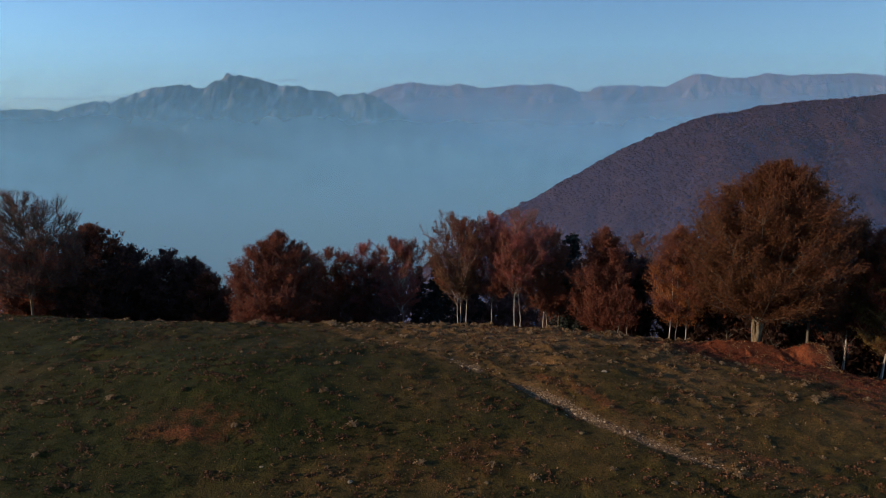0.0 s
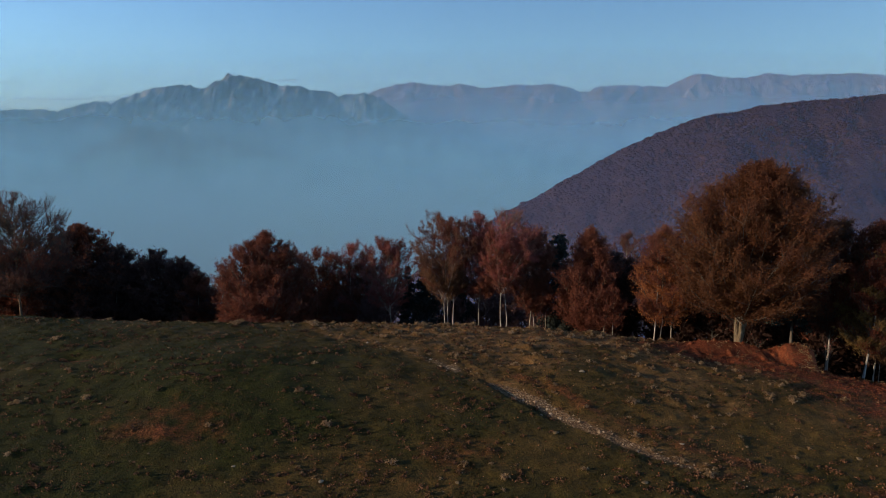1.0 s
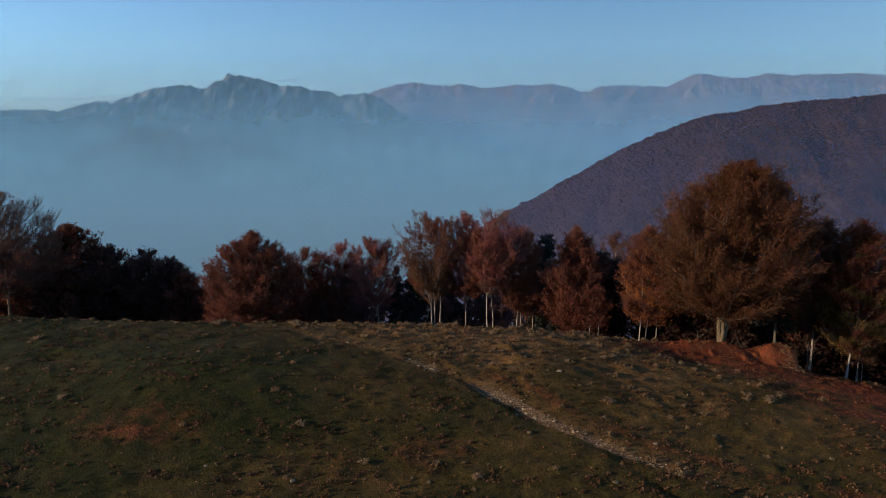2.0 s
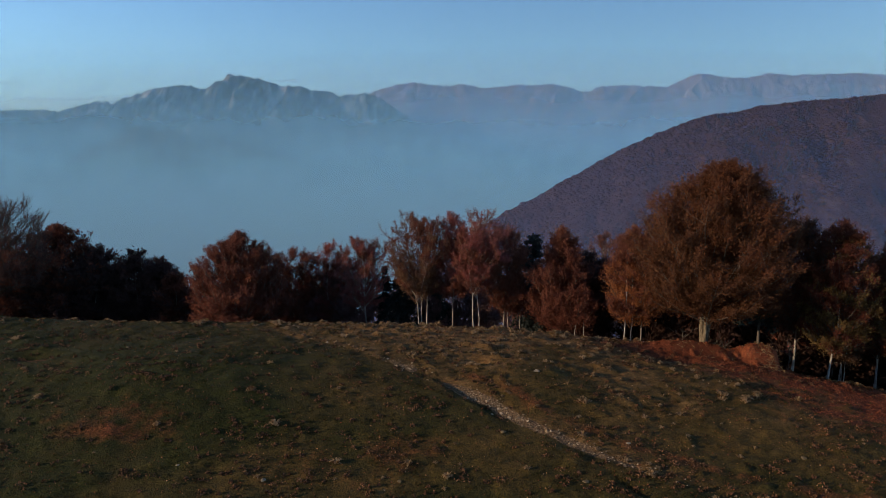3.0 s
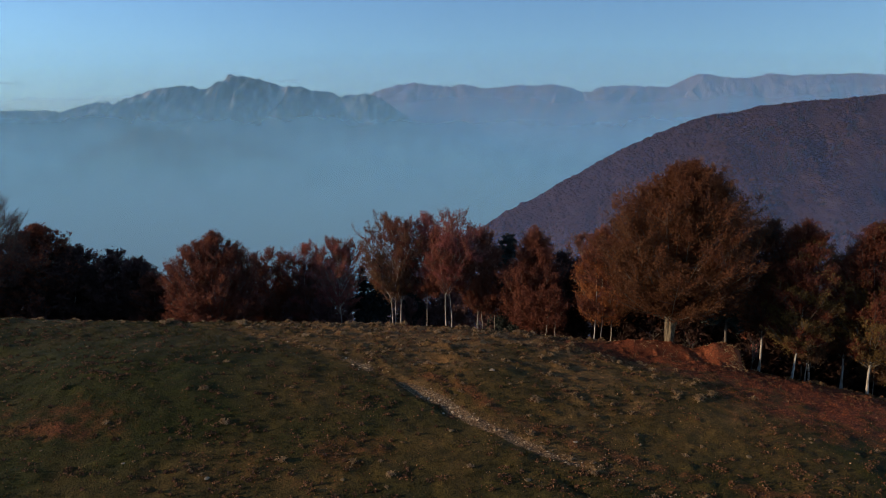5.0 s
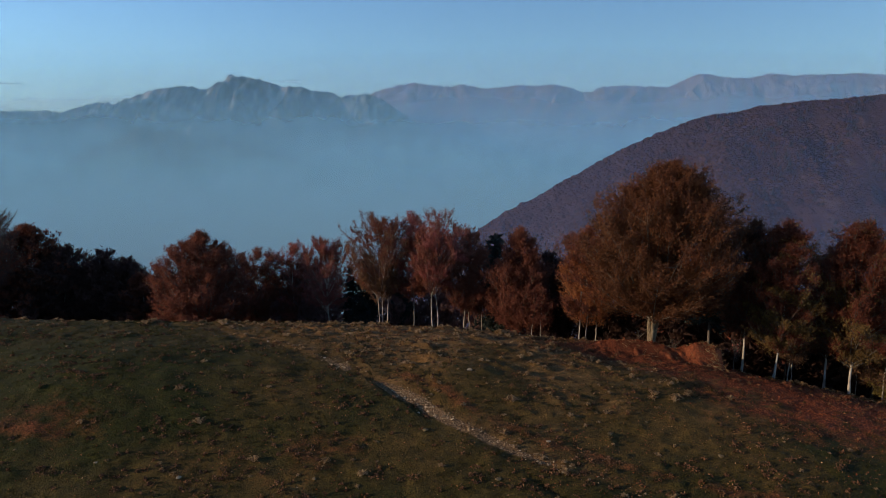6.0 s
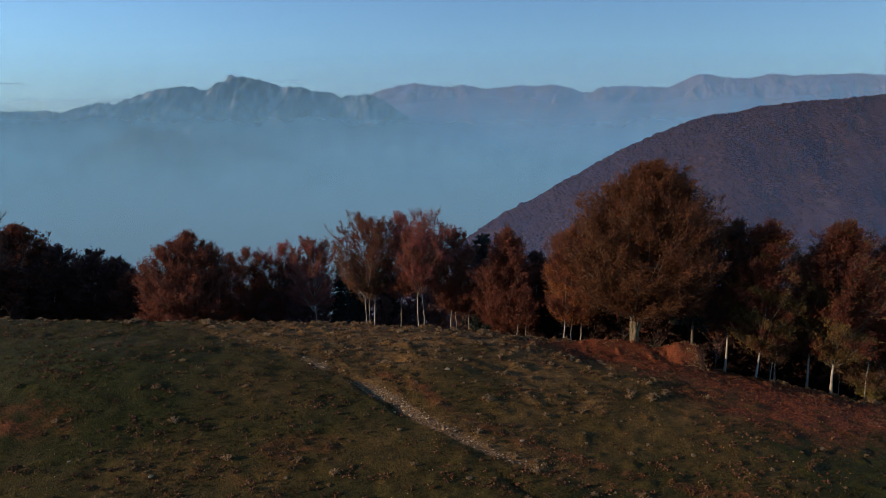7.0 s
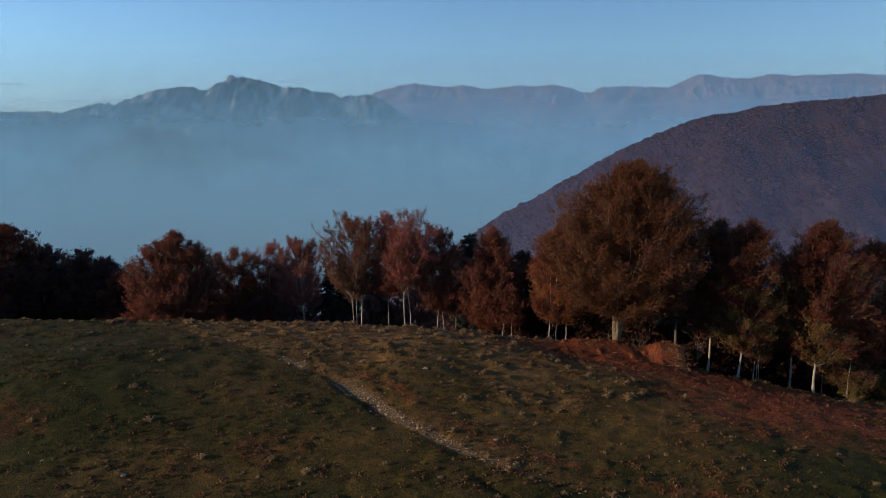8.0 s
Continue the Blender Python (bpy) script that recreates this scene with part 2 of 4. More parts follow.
def tubes(points, radii, sides):
    """Tapered tubes along polylines: points (n, k, 3), radii (n, k)."""
    n, k, _ = points.shape
    d = np.gradient(points, axis=1)
    d /= np.linalg.norm(d, axis=2, keepdims=True) + 1e-9
    ref = np.where(np.abs(d[..., 2:3]) > 0.9, np.array([1.0, 0, 0]), np.array([0, 0, 1.0]))
    u = np.cross(d, ref)
    u /= np.linalg.norm(u, axis=2, keepdims=True) + 1e-9
    w = np.cross(d, u)
    a = np.arange(sides) * 2 * np.pi / sides
    ring = u[:, :, None] * np.cos(a)[:, None] + w[:, :, None] * np.sin(a)[:, None]
    v = points[:, :, None] + ring * radii[:, :, None, None]
    idx = np.arange(n * k * sides).reshape(n, k, sides)
    nx = np.roll(idx, -1, axis=2)
    f = np.stack([idx[:, :-1], nx[:, :-1], nx[:, 1:], idx[:, 1:]], -1)
    return v.reshape(-1, 3), f.reshape(-1, 4)


def unit(v):
    return v / (np.linalg.norm(v, axis=-1, keepdims=True) + 1e-9)


def leaves(centres, size, flat, r, along=None, face=None):
    """A small pointed leaf or spray at each centre; flat: 1 lies level, 0 points any way."""
    n = len(centres)
    a = unit(r.normal(size=(n, 3)) * np.array([1, 1, 1 - 0.6 * flat]))
    long = 1.0
    if along is not None:
        a, long = unit(along + 0.45 * r.normal(size=(n, 3))), 1.45
    nrm = unit(r.normal(size=(n, 3)) * (1 - 0.6 * flat) + np.array([0, 0, 1.0]) * flat)
    if face is not None:
        nrm = unit(face + 0.6 * r.normal(size=(n, 3)))
    b = unit(np.cross(nrm, a))
    s = size * r.uniform(0.6, 1.35, (n, 1))
    fold = np.cross(a, b) * s * 0.18
    v = np.stack([centres + a * s * 0.55 * long, centres - a * s * 0.45 * long + b * s * 0.38 / long ** 0.5 + fold, centres - a * s * 0.45 * long - b * s * 0.38 / long ** 0.5 + fold], 1)
    return v.reshape(-1, 3), np.arange(3 * n).reshape(n, 3)


def value_noise(x, y, cell, seed):
    """Smooth lattice noise in 0..1 over the plan."""
    table = np.random.default_rng(seed).random((256, 256))
    gx, gy = np.asarray(x, float) / cell + 100.3, np.asarray(y, float) / cell + 57.7
    ix, iy = np.floor(gx).astype(int), np.floor(gy).astype(int)
    fx, fy = gx - ix, gy - iy
    fx, fy = fx * fx * (3 - 2 * fx), fy * fy * (3 - 2 * fy)
    t00, t10 = table[ix % 256, iy % 256], table[(ix + 1) % 256, iy % 256]
    t01, t11 = table[ix % 256, (iy + 1) % 256], table[(ix + 1) % 256, (iy + 1) % 256]
    return (t00 * (1 - fx) + t10 * fx) * (1 - fy) + (t01 * (1 - fx) + t11 * fx) * fy


def fractal(x, y, cell, seed, octaves=4):
    out, amp, total = 0, 1.0, 0.0
    for o in range(octaves):
        out = out + amp * value_noise(x, y, cell / 2 ** o, seed + o)
        total += amp
        amp *= 0.5
    return out / total


def blob(x, y, cx, cy, rx, ry, turn=0.0):
    c, s = math.cos(turn), math.sin(turn)
    u, v = ((x - cx) * c + (y - cy) * s) / rx, (-(x - cx) * s + (y - cy) * c) / ry
    return np.exp(-(u * u + v * v))


# ---- the ground: a rounded alpine meadow that drops into the valley ----
SHAPE = [1.305, 3.232, -1.417, -1.533, -0.495, -1.245, -0.072, 0.996, -0.303, -3.460, 0.373, 0.754, -1.509, -0.888, -0.482, -0.518, 1.084, 0.707]
POWERS = [(i, j) for i in range(6) for j in range(4) if i + j <= 5]
TRACK = [(-8.5, 55.2), (-5.0, 53.2), (-2.0, 51.5), (1.6, 49.3), (3.3, 48.1), (5.1, 46.5), (6.9, 45.6), (8.75, 44.2), (10.3, 42.25), (11.9, 40.9), (14.9, 38.6), (18.6, 36.5), (24.0, 34.0), (30.0, 31.5)]
BANK = [(4.0, 47.7), (4.8, 46.65), (6.75, 44.55), (8.5, 42.8), (10.1, 41.4), (13.2, 38.8), (14.7, 37.5), (15.6, 35.8), (16.75, 34.5), (18.5, 32.5)]


def along(x, y, line):
    """Distance to a line in the plan, signed (plus on the far side), and how far along it."""
    best, side, way, done = np.full(np.shape(x), 1e9), np.zeros(np.shape(x)), np.zeros(np.shape(x)), 0.0
    for (ax, ay), (bx, by) in zip(line, line[1:]):
        dx, dy = bx - ax, by - ay
        ln = math.hypot(dx, dy)
        s = np.clip(((x - ax) * dx + (y - ay) * dy) / ln ** 2, 0, 1)
        d = np.hypot(x - ax - s * dx, y - ay - s * dy)
        near = d < best
        best = np.where(near, d, best)
        side = np.where(near, np.sign(-(x - ax) * dy + (y - ay) * dx), side)
        way = np.where(near, done + s * ln, way)
        done += ln
    return best * side, way


def hill_base(x, y):
    x, y = np.asarray(x, float), np.asarray(y, float)
    u, v = np.clip(x, -60, 65) / 40, (np.clip(y, 26, 64) - 45) / 18
    z = sum(c * u ** i * v ** j for c, (i, j) in zip(SHAPE, POWERS))
    z = z - 0.34 * 1.5 * np.logaddexp(0, (y - 62.5) / 1.5) - 0.25 * 10 * np.logaddexp(0, np.minimum(y, 1400) / 10 - 10.5)
    z = z - 0.05 * np.clip(26 - y, 0, 300) - 0.25 * np.clip(x - 65, 0, 500) - 0.12 * np.clip(-60 - x, 0, 800)
    z = z - 0.35 * np.clip(-x - 43, 0, 14) * np.clip((y - 55) / 10, 0, 1) * 0.35
    z = z + 1.25 * blob(x, y, -14, 45.5, 12, 7) - 0.45 * blob(x, y, 23, 40, 6, 5)
    return np.maximum(z, -720)


def hump(x, y):
    """Grass hummocks, thickest on the drier side of the track and along the crest."""
    d, _ = along(x, y, TRACK)
    much = np.clip(0.35 + 0.35 * (d > 0) + 0.3 * blob(x, y, 14, 59, 40, 6), 0, 1)
    return np.clip(value_noise(x, y, 0.62, 91) + 0.12 * value_noise(x, y, 6.0, 92) - 0.78, 0, 1) * much


def ground(x, y):
    x, y = np.asarray(x, float), np.asarray(y, float)
    d, way = along(x, y, TRACK)
    z = hill_base(x, y)
    z = z + 0.30 * (fractal(x, y, 7, 11, 3) - 0.5) + 0.30 * (fractal(x, y, 1.4, 21, 3) - 0.5)
    # the turf edge beside the track: a low undercut bank, washed out again farther down
    b, far = along(x, y, BANK)
    cut = np.clip((far - 0.5) / 0.8, 0, 1) * np.clip(0.12 + np.clip((8.5 - far) / 2.5, 0, 0.88) + 0.9 * np.exp(-((far - 17.6) / 1.9) ** 2), 0, 1)
    depth = 0.42 * cut * np.exp(-np.clip(b, 0, 9) / np.where(far < 9.5, 1.3, 0.4)) * np.clip(b / 0.12, 0, 1) * (0.75 + 0.5 * value_noise(x, y, 2.0, 31)) * (np.abs(b) < 6)
    z = z + 1.15 * hump(x, y) - depth - 0.07 * np.exp(-(d / 0.9) ** 2)
    hollow = blob(x, y, -27.6, 49.6, 1.6, 0.7)
    return z - 0.55 * hollow - 0.3 * blob(x, y, 8.2, 50.4, 1.4, 0.6) + 1.1 * blob(x, y, 29.8, 60.8, 4.6, 2.2) - 0.55 * blob(x, y, 25.5, 56.0, 3.5, 3.0) + 0.45 * blob(x, y, 12.3, 47.5, 4.0, 3.0)


def litter_at(x, y):
    z = 0.66 * blob(x, y, -16.6, 40.4, 5.4, 2.4) + 0.3 * blob(x, y, 3.0, 38.4, 7.0, 3.0) + 0.22 * blob(x, y, -4, 36.5, 10, 4) + 0.7 * blob(x, y, -27.0, 48.9, 1.5, 0.5)
    z = z + 1.5 * blob(x, y, 31, 59.0, 8.5, 3.2) + 0.8 * blob(x, y, 38, 54.5, 12, 4.5) + 0.72 * blob(x, y, 47, 48, 15, 9.0) + 0.36 * blob(x, y, 37, 46, 9, 7) + 0.45 * blob(x, y, 21.5, 58.5, 5.0, 1.5)
    d, way = along(x, y, TRACK)
    z = z + 0.5 * np.exp(-((d - 2.1) / 0.9) ** 2) * np.clip((way - 14) / 3, 0, 1)
    return np.clip(z, 0, 1.25) * np.clip(0.15 + 1.0 * fractal(x, y, 1.6, 41, 3) + 0.6 * fractal(x, y, 0.5, 42, 2), 0, 2)


def gravel_at(x, y):
    d, way = along(x, y, TRACK)
    strong = np.clip((way - 15.6) / 0.9, 0, 1) * np.clip((36 - way) / 10, 0.25, 1) + 0.6 * np.exp(-((way - 13.8) / 1.9) ** 2) + 0.1 + 0.34 * np.clip((way - 8.5) / 3, 0, 1) * np.clip((24 - way) / 5, 0, 1)
    b, far = along(x, y, BANK)
    return np.exp(-(d / 0.5) ** 2) * strong * np.where(np.abs(b) < 1.2, np.clip((b - 0.1) / 0.3, 0, 1), 1)


def dry_and_light_at(x, y):
    d, _ = along(x, y, TRACK)
    # besides dry grass, paints light: sunlit tone along the crest, shade at lower left
    up = -0.3 * blob(x, y, -30, 36, 20, 9) + 0.022 * (y - 44) * np.clip((x + 14) / 16, 0, 1) + 0.010 * (x + 5) + 0.20 * (d > 0) * (x < 34) + 0.6 * blob(x, y, 18, 59.5, 17, 4) + 0.34 * blob(x, y, -1, 36.5, 16, 4.5) - 0.55 * blob(x, y, 44, 40, 22, 10) + 0.3 * np.exp(-((d - 0.3) / 0.9) ** 2)
    return np.clip(0.14 + up, 0, 1) * (0.55 + 0.8 * fractal(x, y, 4, 51, 4))


def stretch_axis(lo, hi, step, end_lo, end_hi, grow):
    core = list(np.arange(lo, hi + 1e-6, step))
    s = step
    while core[-1] < end_hi:
        s *= grow
        core.append(min(core[-1] + s, end_hi))
    s = step
    while core[0] > end_lo:
        s *= grow
        core.insert(0, max(core[0] - s, end_lo))
    return np.array(core)


def grid_faces(nx, ny):
    i = np.arange(nx * ny).reshape(ny, nx)
    return np.stack([i[:-1, :-1], i[:-1, 1:], i[1:, 1:], i[1:, :-1]], -1).reshape(-1, 4)


gx = stretch_axis(-46, 62, 0.28, -4900, 4900, 1.16)
gy = stretch_axis(31, 66, 0.22, -4900, 4950, 1.13)
GX, GY = np.meshgrid(gx, gy)
me = mesh_from("ground", np.stack([GX, GY, ground(GX, GY)], -1).reshape(-1, 3), grid_faces(len(gx), len(gy)), meadow_material(), True)
for key, field in (("litter", litter_at), ("gravel", gravel_at), ("dry", dry_and_light_at)):
    me.attributes.new(key, "FLOAT", "POINT").data.foreach_set("value", field(GX, GY).ravel().astype(np.float32))
tagged(new("ground", me), "alpine meadow of short green and brown autumn grass", "meadow", kind="structure")


# ---- the distance: ridges behind the valley ----
def ridge(name, crest, y0, depth, back, mat, seed, rough, label, steep=0.75, jagged=0.55, relief=1.0, knee=330.0, drop=1.1, n=520, rows=64, slant=0.25, soft=1.6):
    """A mountain ridge: summits and saddles (x, height) along its crest, ribs and gullies running down from it."""
    cx, cz = np.array(crest, float).T
    X = np.linspace(cx[0], cx[-1], n)
    D = np.concatenate([np.linspace(-back, 0, 8)[:-1], depth * np.linspace(0, 1, rows) ** 1.25])
    XX, DD = np.meshgrid(X, D)
    top = np.interp(XX, cx, cz)
    warp = rough * 2.2 * (fractal(XX, DD, rough * 4, seed + 9, 4) - 0.5)
    run = XX + warp + slant * DD
    rib = 1 - np.abs(2 * fractal(run, DD * 0.42, rough * 3.4, seed, 5) - 1)
    small = 1 - np.abs(2 * fractal(run - 0.5 * slant * DD, DD * 0.38, rough * 0.9, seed + 3, 4) - 1)
    away = np.abs(DD)
    fade = 1 - np.exp(-away / (rough * soft))
    fall = steep * away + drop * 70 * np.logaddexp(0, (away - knee) / 70)
    z = top - fall + fade * relief * rough * (2.2 * (rib - 0.97) + 1.1 * (small - 0.9))
    jag = 1 - np.abs(2 * fractal(XX, 0 * DD, rough * 0.8, seed + 13, 5) - 1)
    z = z + jagged * rough * (jag - 0.75) * np.exp(-away / rough)
    y = y0 - DD + fade * rough * 1.5 * (fractal(XX, DD, rough * 4, seed + 5, 3) - 0.5)
    v = np.stack([XX, y, z], -1).reshape(-1, 3)
    return tagged(new(name, mesh_from(name, v, grid_faces(n, len(D)), mat, True)), label, "mountain", kind="structure"), X, D, z, y


MASSIF = [(-3657, 141), (-2643, 154), (-2406, 160), (-2307, 147), (-2082, 203), (-1964, 206), (-1792, 262), (-1638, 298), (-1521, 298), (-1421, 288), (-1335, 327), (-1283, 366), (-1233, 353), (-1150, 353), (-1018, 308), (-885, 295), (-752, 272), (-619, 246), (-484, 256), (-384, 223), (-284, 157), (-150, 58), (53, -66), (259, -195)]
RANGE = [(-1149, 204), (-743, 259), (-541, 307), (-339, 361), (-218, 377), (-98, 357), (23, 357), (123, 365), (264, 338), (405, 346), (545, 361), (645, 354), (766, 365), (866, 354), (969, 303), (1108, 350), (1308, 354), (1570, 342), (1727, 408), (1824, 447), (1926, 416), (2148, 404), (2265, 439), (2467, 424), (2666, 431), (2866, 439), (3140, 424), (4467, 439)]
SPUR = [(-2975, -476), (-2123, -230), (-1952, -149), (-1698, -29), (-1560, 23), (-1434, 86), (-1392, 55), (-1306, 65), (-1185, 39), (-973, 2), (-709, -64), (-389, -176), (-12, -421)]
HILL = [(-620, -720), (-300, -470), (-31, -264), (95, -182), (145, -149), (207, -118), (268, -82), (329, -49), (389, -15), (450, 12), (509, 36), (569, 57), (630, 64), (690, 79), (774, 87), (871, 94), (952, 104), (1232, 119), (1700, 150), (2300, 120)]
ridge("backdrop_range", RANGE, 4800, 630, 100, slope_material("high_range_slopes", (0.100, 0.068, 0.085), (0.17, 0.115, 0.130), 0.46, 0.005, (0.24, 0.17, 0.18)), 71, 66,
      "far high mountain range with bare brown autumn slopes", 0.45, 0.45, 1.25, 400.0, 1.6, slant=0.8, soft=4.0)
ridge("backdrop_massif", MASSIF, 4000, 1180, 200, slope_material("rocky_massif_slopes", (0.016, 0.021, 0.028), (0.075, 0.072, 0.076), 0.51, 0.012, (0.56, 0.55, 0.55)), 81, 70,
      "rocky blue-grey mountain massif rising above valley mist", 0.5, 0.55, 2.5, 460.0, 0.5, n=640, rows=72, soft=2.0, slant=0.4)
ridge("backdrop_spur", SPUR, 3150, 380, 120, slope_material("wooded_spur_slopes", (0.035, 0.040, 0.034), (0.11, 0.10, 0.095), 0.6, 0.005, (0.33, 0.31, 0.30)), 91, 60,
      "wooded lower mountain spur half sunk in mist", 0.6, 0.6, 1.2, 130.0, 2.6, n=260, rows=40)
wooded, hx, hd, hz, hy = ridge("wooded_hill", HILL, 1450, 930, 120, slope_material("leaf_covered_hillside", (0.0290, 0.0145, 0.0135), (0.0480, 0.0265, 0.0225), 0.57, 0.012, (0.1150, 0.0720, 0.0590)), 101, 40,
                               "steep hillside under brown autumn beech woods", 0.60, 0.05, 0.5, 5000.0)


def far_woods(count):
    """The crowns on the hillside: lumpy little domes, thinner where the slope is bare."""
    r = np.random.default_rng(5)
    i, j = r.uniform(0, len(hd) * 0.72, count * 3), r.uniform(0, len(hx) - 1.001, count * 3)
    i = np.where(i < 7, 3 + i * 0.57, i)
    a, b = i.astype(int), j.astype(int)
    fa, fb = i - a, j - b
    lerp = lambda m: m[a, b] * (1 - fa) * (1 - fb) + m[a + 1, b] * fa * (1 - fb) + m[a, b + 1] * (1 - fa) * fb + m[a + 1, b + 1] * fa * fb
    x = np.interp(j, np.arange(len(hx)), hx)
    y, z = lerp(hy), lerp(hz)
    bare = fractal(x - 1.2 * z, (x + 1.2 * z) * 0.22, 30, 61, 4) + 0.00022 * (x - 500)
    keep = (r.random(count * 3) > np.clip((bare - 0.53) * 8, 0, 0.95) * np.clip((x - 520) / 200, 0, 1)) & (x > 40) & (x < 1150) & (z > -330)
    x, y, z = x[keep][:count], y[keep][:count], z[keep][:count]
    n = len(x)
    # a dome: apex, a ring of six, a lower ring of six
    ang = np.arange(6) * np.pi / 3
    ring = np.stack([np.cos(ang), np.sin(ang), np.full(6, 0.55)], -1)
    low = np.stack([1.05 * np.cos(ang + 0.5), 1.05 * np.sin(ang + 0.5), np.full(6, -0.55)], -1)
    dome = np.concatenate([[[0, 0, 1.25]], ring * np.array([0.75, 0.75, 1]), low])
    s = r.gamma(6.0, 0.46, (n, 1, 1))
    v = dome[None] * s * r.uniform(0.75, 1.25, (n, 13, 3)) * np.array([1.35, 1.35, 0.58]) + np.stack([x, y, z + 0.8], -1)[:, None]
    f = [(0, 1 + k, 1 + (k + 1) % 6) for k in range(6)]
    for k in range(6):
        f += [(1 + k, 7 + k, 1 + (k + 1) % 6), (1 + (k + 1) % 6, 7 + k, 7 + (k + 1) % 6)]
    f = (np.array(f)[None] + 13 * np.arange(n)[:, None, None]).reshape(-1, 3)
    mat, t, b = material("far_beech_crowns", 1.0)
    shade = arith(t, "ADD", arith(t, "MULTIPLY", island(t), 0.55), arith(t, "MULTIPLY", noise_node(t, 0.012, 4, 0.6), 0.5))
    t.links.new(ramp(t, shade, [(0.2, (0.0170, 0.0085, 0.0095)), (0.4, (0.0320, 0.0145, 0.0135)), (0.66, (0.0440, 0.0205, 0.0170)), (0.85, (0.0680, 0.0340, 0.0260))]), b.inputs["Base Color"])
    tagged(new("hillside_woods", mesh_from("hillside_woods", v.reshape(-1, 3), f, mat, True)), "red-brown autumn beech woods covering the far hillside", "woods", kind="stuff")


far_woods(17000)


def far_conifers(count):
    """Dark conifers standing singly and in rows among the beeches on the hillside: ragged cones of three tiers."""
    r = np.random.default_rng(15)
    a, b = r.integers(9, int(len(hd) * 0.62), count * 6), r.integers(0, len(hx) - 1, count * 6)
    x, y, z = hx[b], hy[a, b], hz[a, b]
    keep = (x > 560) & (x < 1150) & (fractal(x - 1.2 * z, (x + 1.2 * z) * 0.3, 45, 63, 3) + 0.0004 * (x - 700) > 0.56)
    x, y, z = x[keep][:count], y[keep][:count], z[keep][:count]
    n, ang = len(x), np.arange(6) * np.pi / 3
    tiers = [np.stack([w * np.cos(ang + t), w * np.sin(ang + t), np.full(6, h)], -1) for w, h, t in ((1.0, 0.0, 0), (0.55, 0.9, 0.4), (0.75, 1.0, 0.2), (0.35, 1.9, 0.1))]
    cone = np.concatenate([*tiers, [[0, 0, 3.1]]])
    v = cone[None] * r.uniform(2.2, 4.2, (n, 1, 1)) * r.uniform(0.8, 1.2, (n, 25, 3)) + np.stack([x, y, z - 0.5], -1)[:, None]
    f = [(6 * i + k, 6 * i + (k + 1) % 6, 6 * i + 6 + (k + 1) % 6) for i in range(3) for k in range(6)] + [(6 * i + k, 6 * i + 6 + (k + 1) % 6, 6 * i + 6 + k) for i in range(3) for k in range(6)] + [(18 + k, 18 + (k + 1) % 6, 24) for k in range(6)]
    f = (np.array(f)[None] + 25 * np.arange(n)[:, None, None]).reshape(-1, 3)
    tagged(new("hillside_conifers", mesh_from("hillside_conifers", v.reshape(-1, 3), f, plain("far_conifer_needles", [(0.3, (0.010, 0.012, 0.014)), (0.7, (0.022, 0.024, 0.024))], 0.05, 0.95))), "dark conifers scattered among the beeches of the far hillside", "woods", kind="stuff")


far_conifers(1100)


def haze_pane(y, half, level, scale, veil, colour):
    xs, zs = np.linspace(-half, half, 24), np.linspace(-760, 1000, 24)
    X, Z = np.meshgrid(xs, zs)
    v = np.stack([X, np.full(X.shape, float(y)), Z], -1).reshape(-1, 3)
    ob = new("painted_haze", mesh_from("painted_haze", v, grid_faces(24, 24), haze_material("painted_haze", level, scale, veil, colour), True))
    tagged(ob, "flat blue-tinted sheet that paints valley mist and distance haze", "mist", kind="stuff")


# upright sheets; their blue and violet tints paint aerial haze over the slopes behind
haze_pane(780, 1100, -415.0, 220.0, 0.06, (0.32, 0.44, 0.80))
haze_pane(2650, 3000, -92.0, 150.0, 0.03, (0.43, 0.79, 0.96))
haze_pane(2800, 3100, -92.0, 150.0, 0.03, (0.43, 0.79, 0.96))
haze_pane(3285, 3600, -150.0, 155.0, 0.05, (0.36, 0.72, 1.0))
haze_pane(3300, 3650, -150.0, 155.0, 0.05, (0.36, 0.72, 1.0))
haze_pane(4150, 4300, 30.0, 115.0, 0.21, (0.52, 0.61, 1.0))


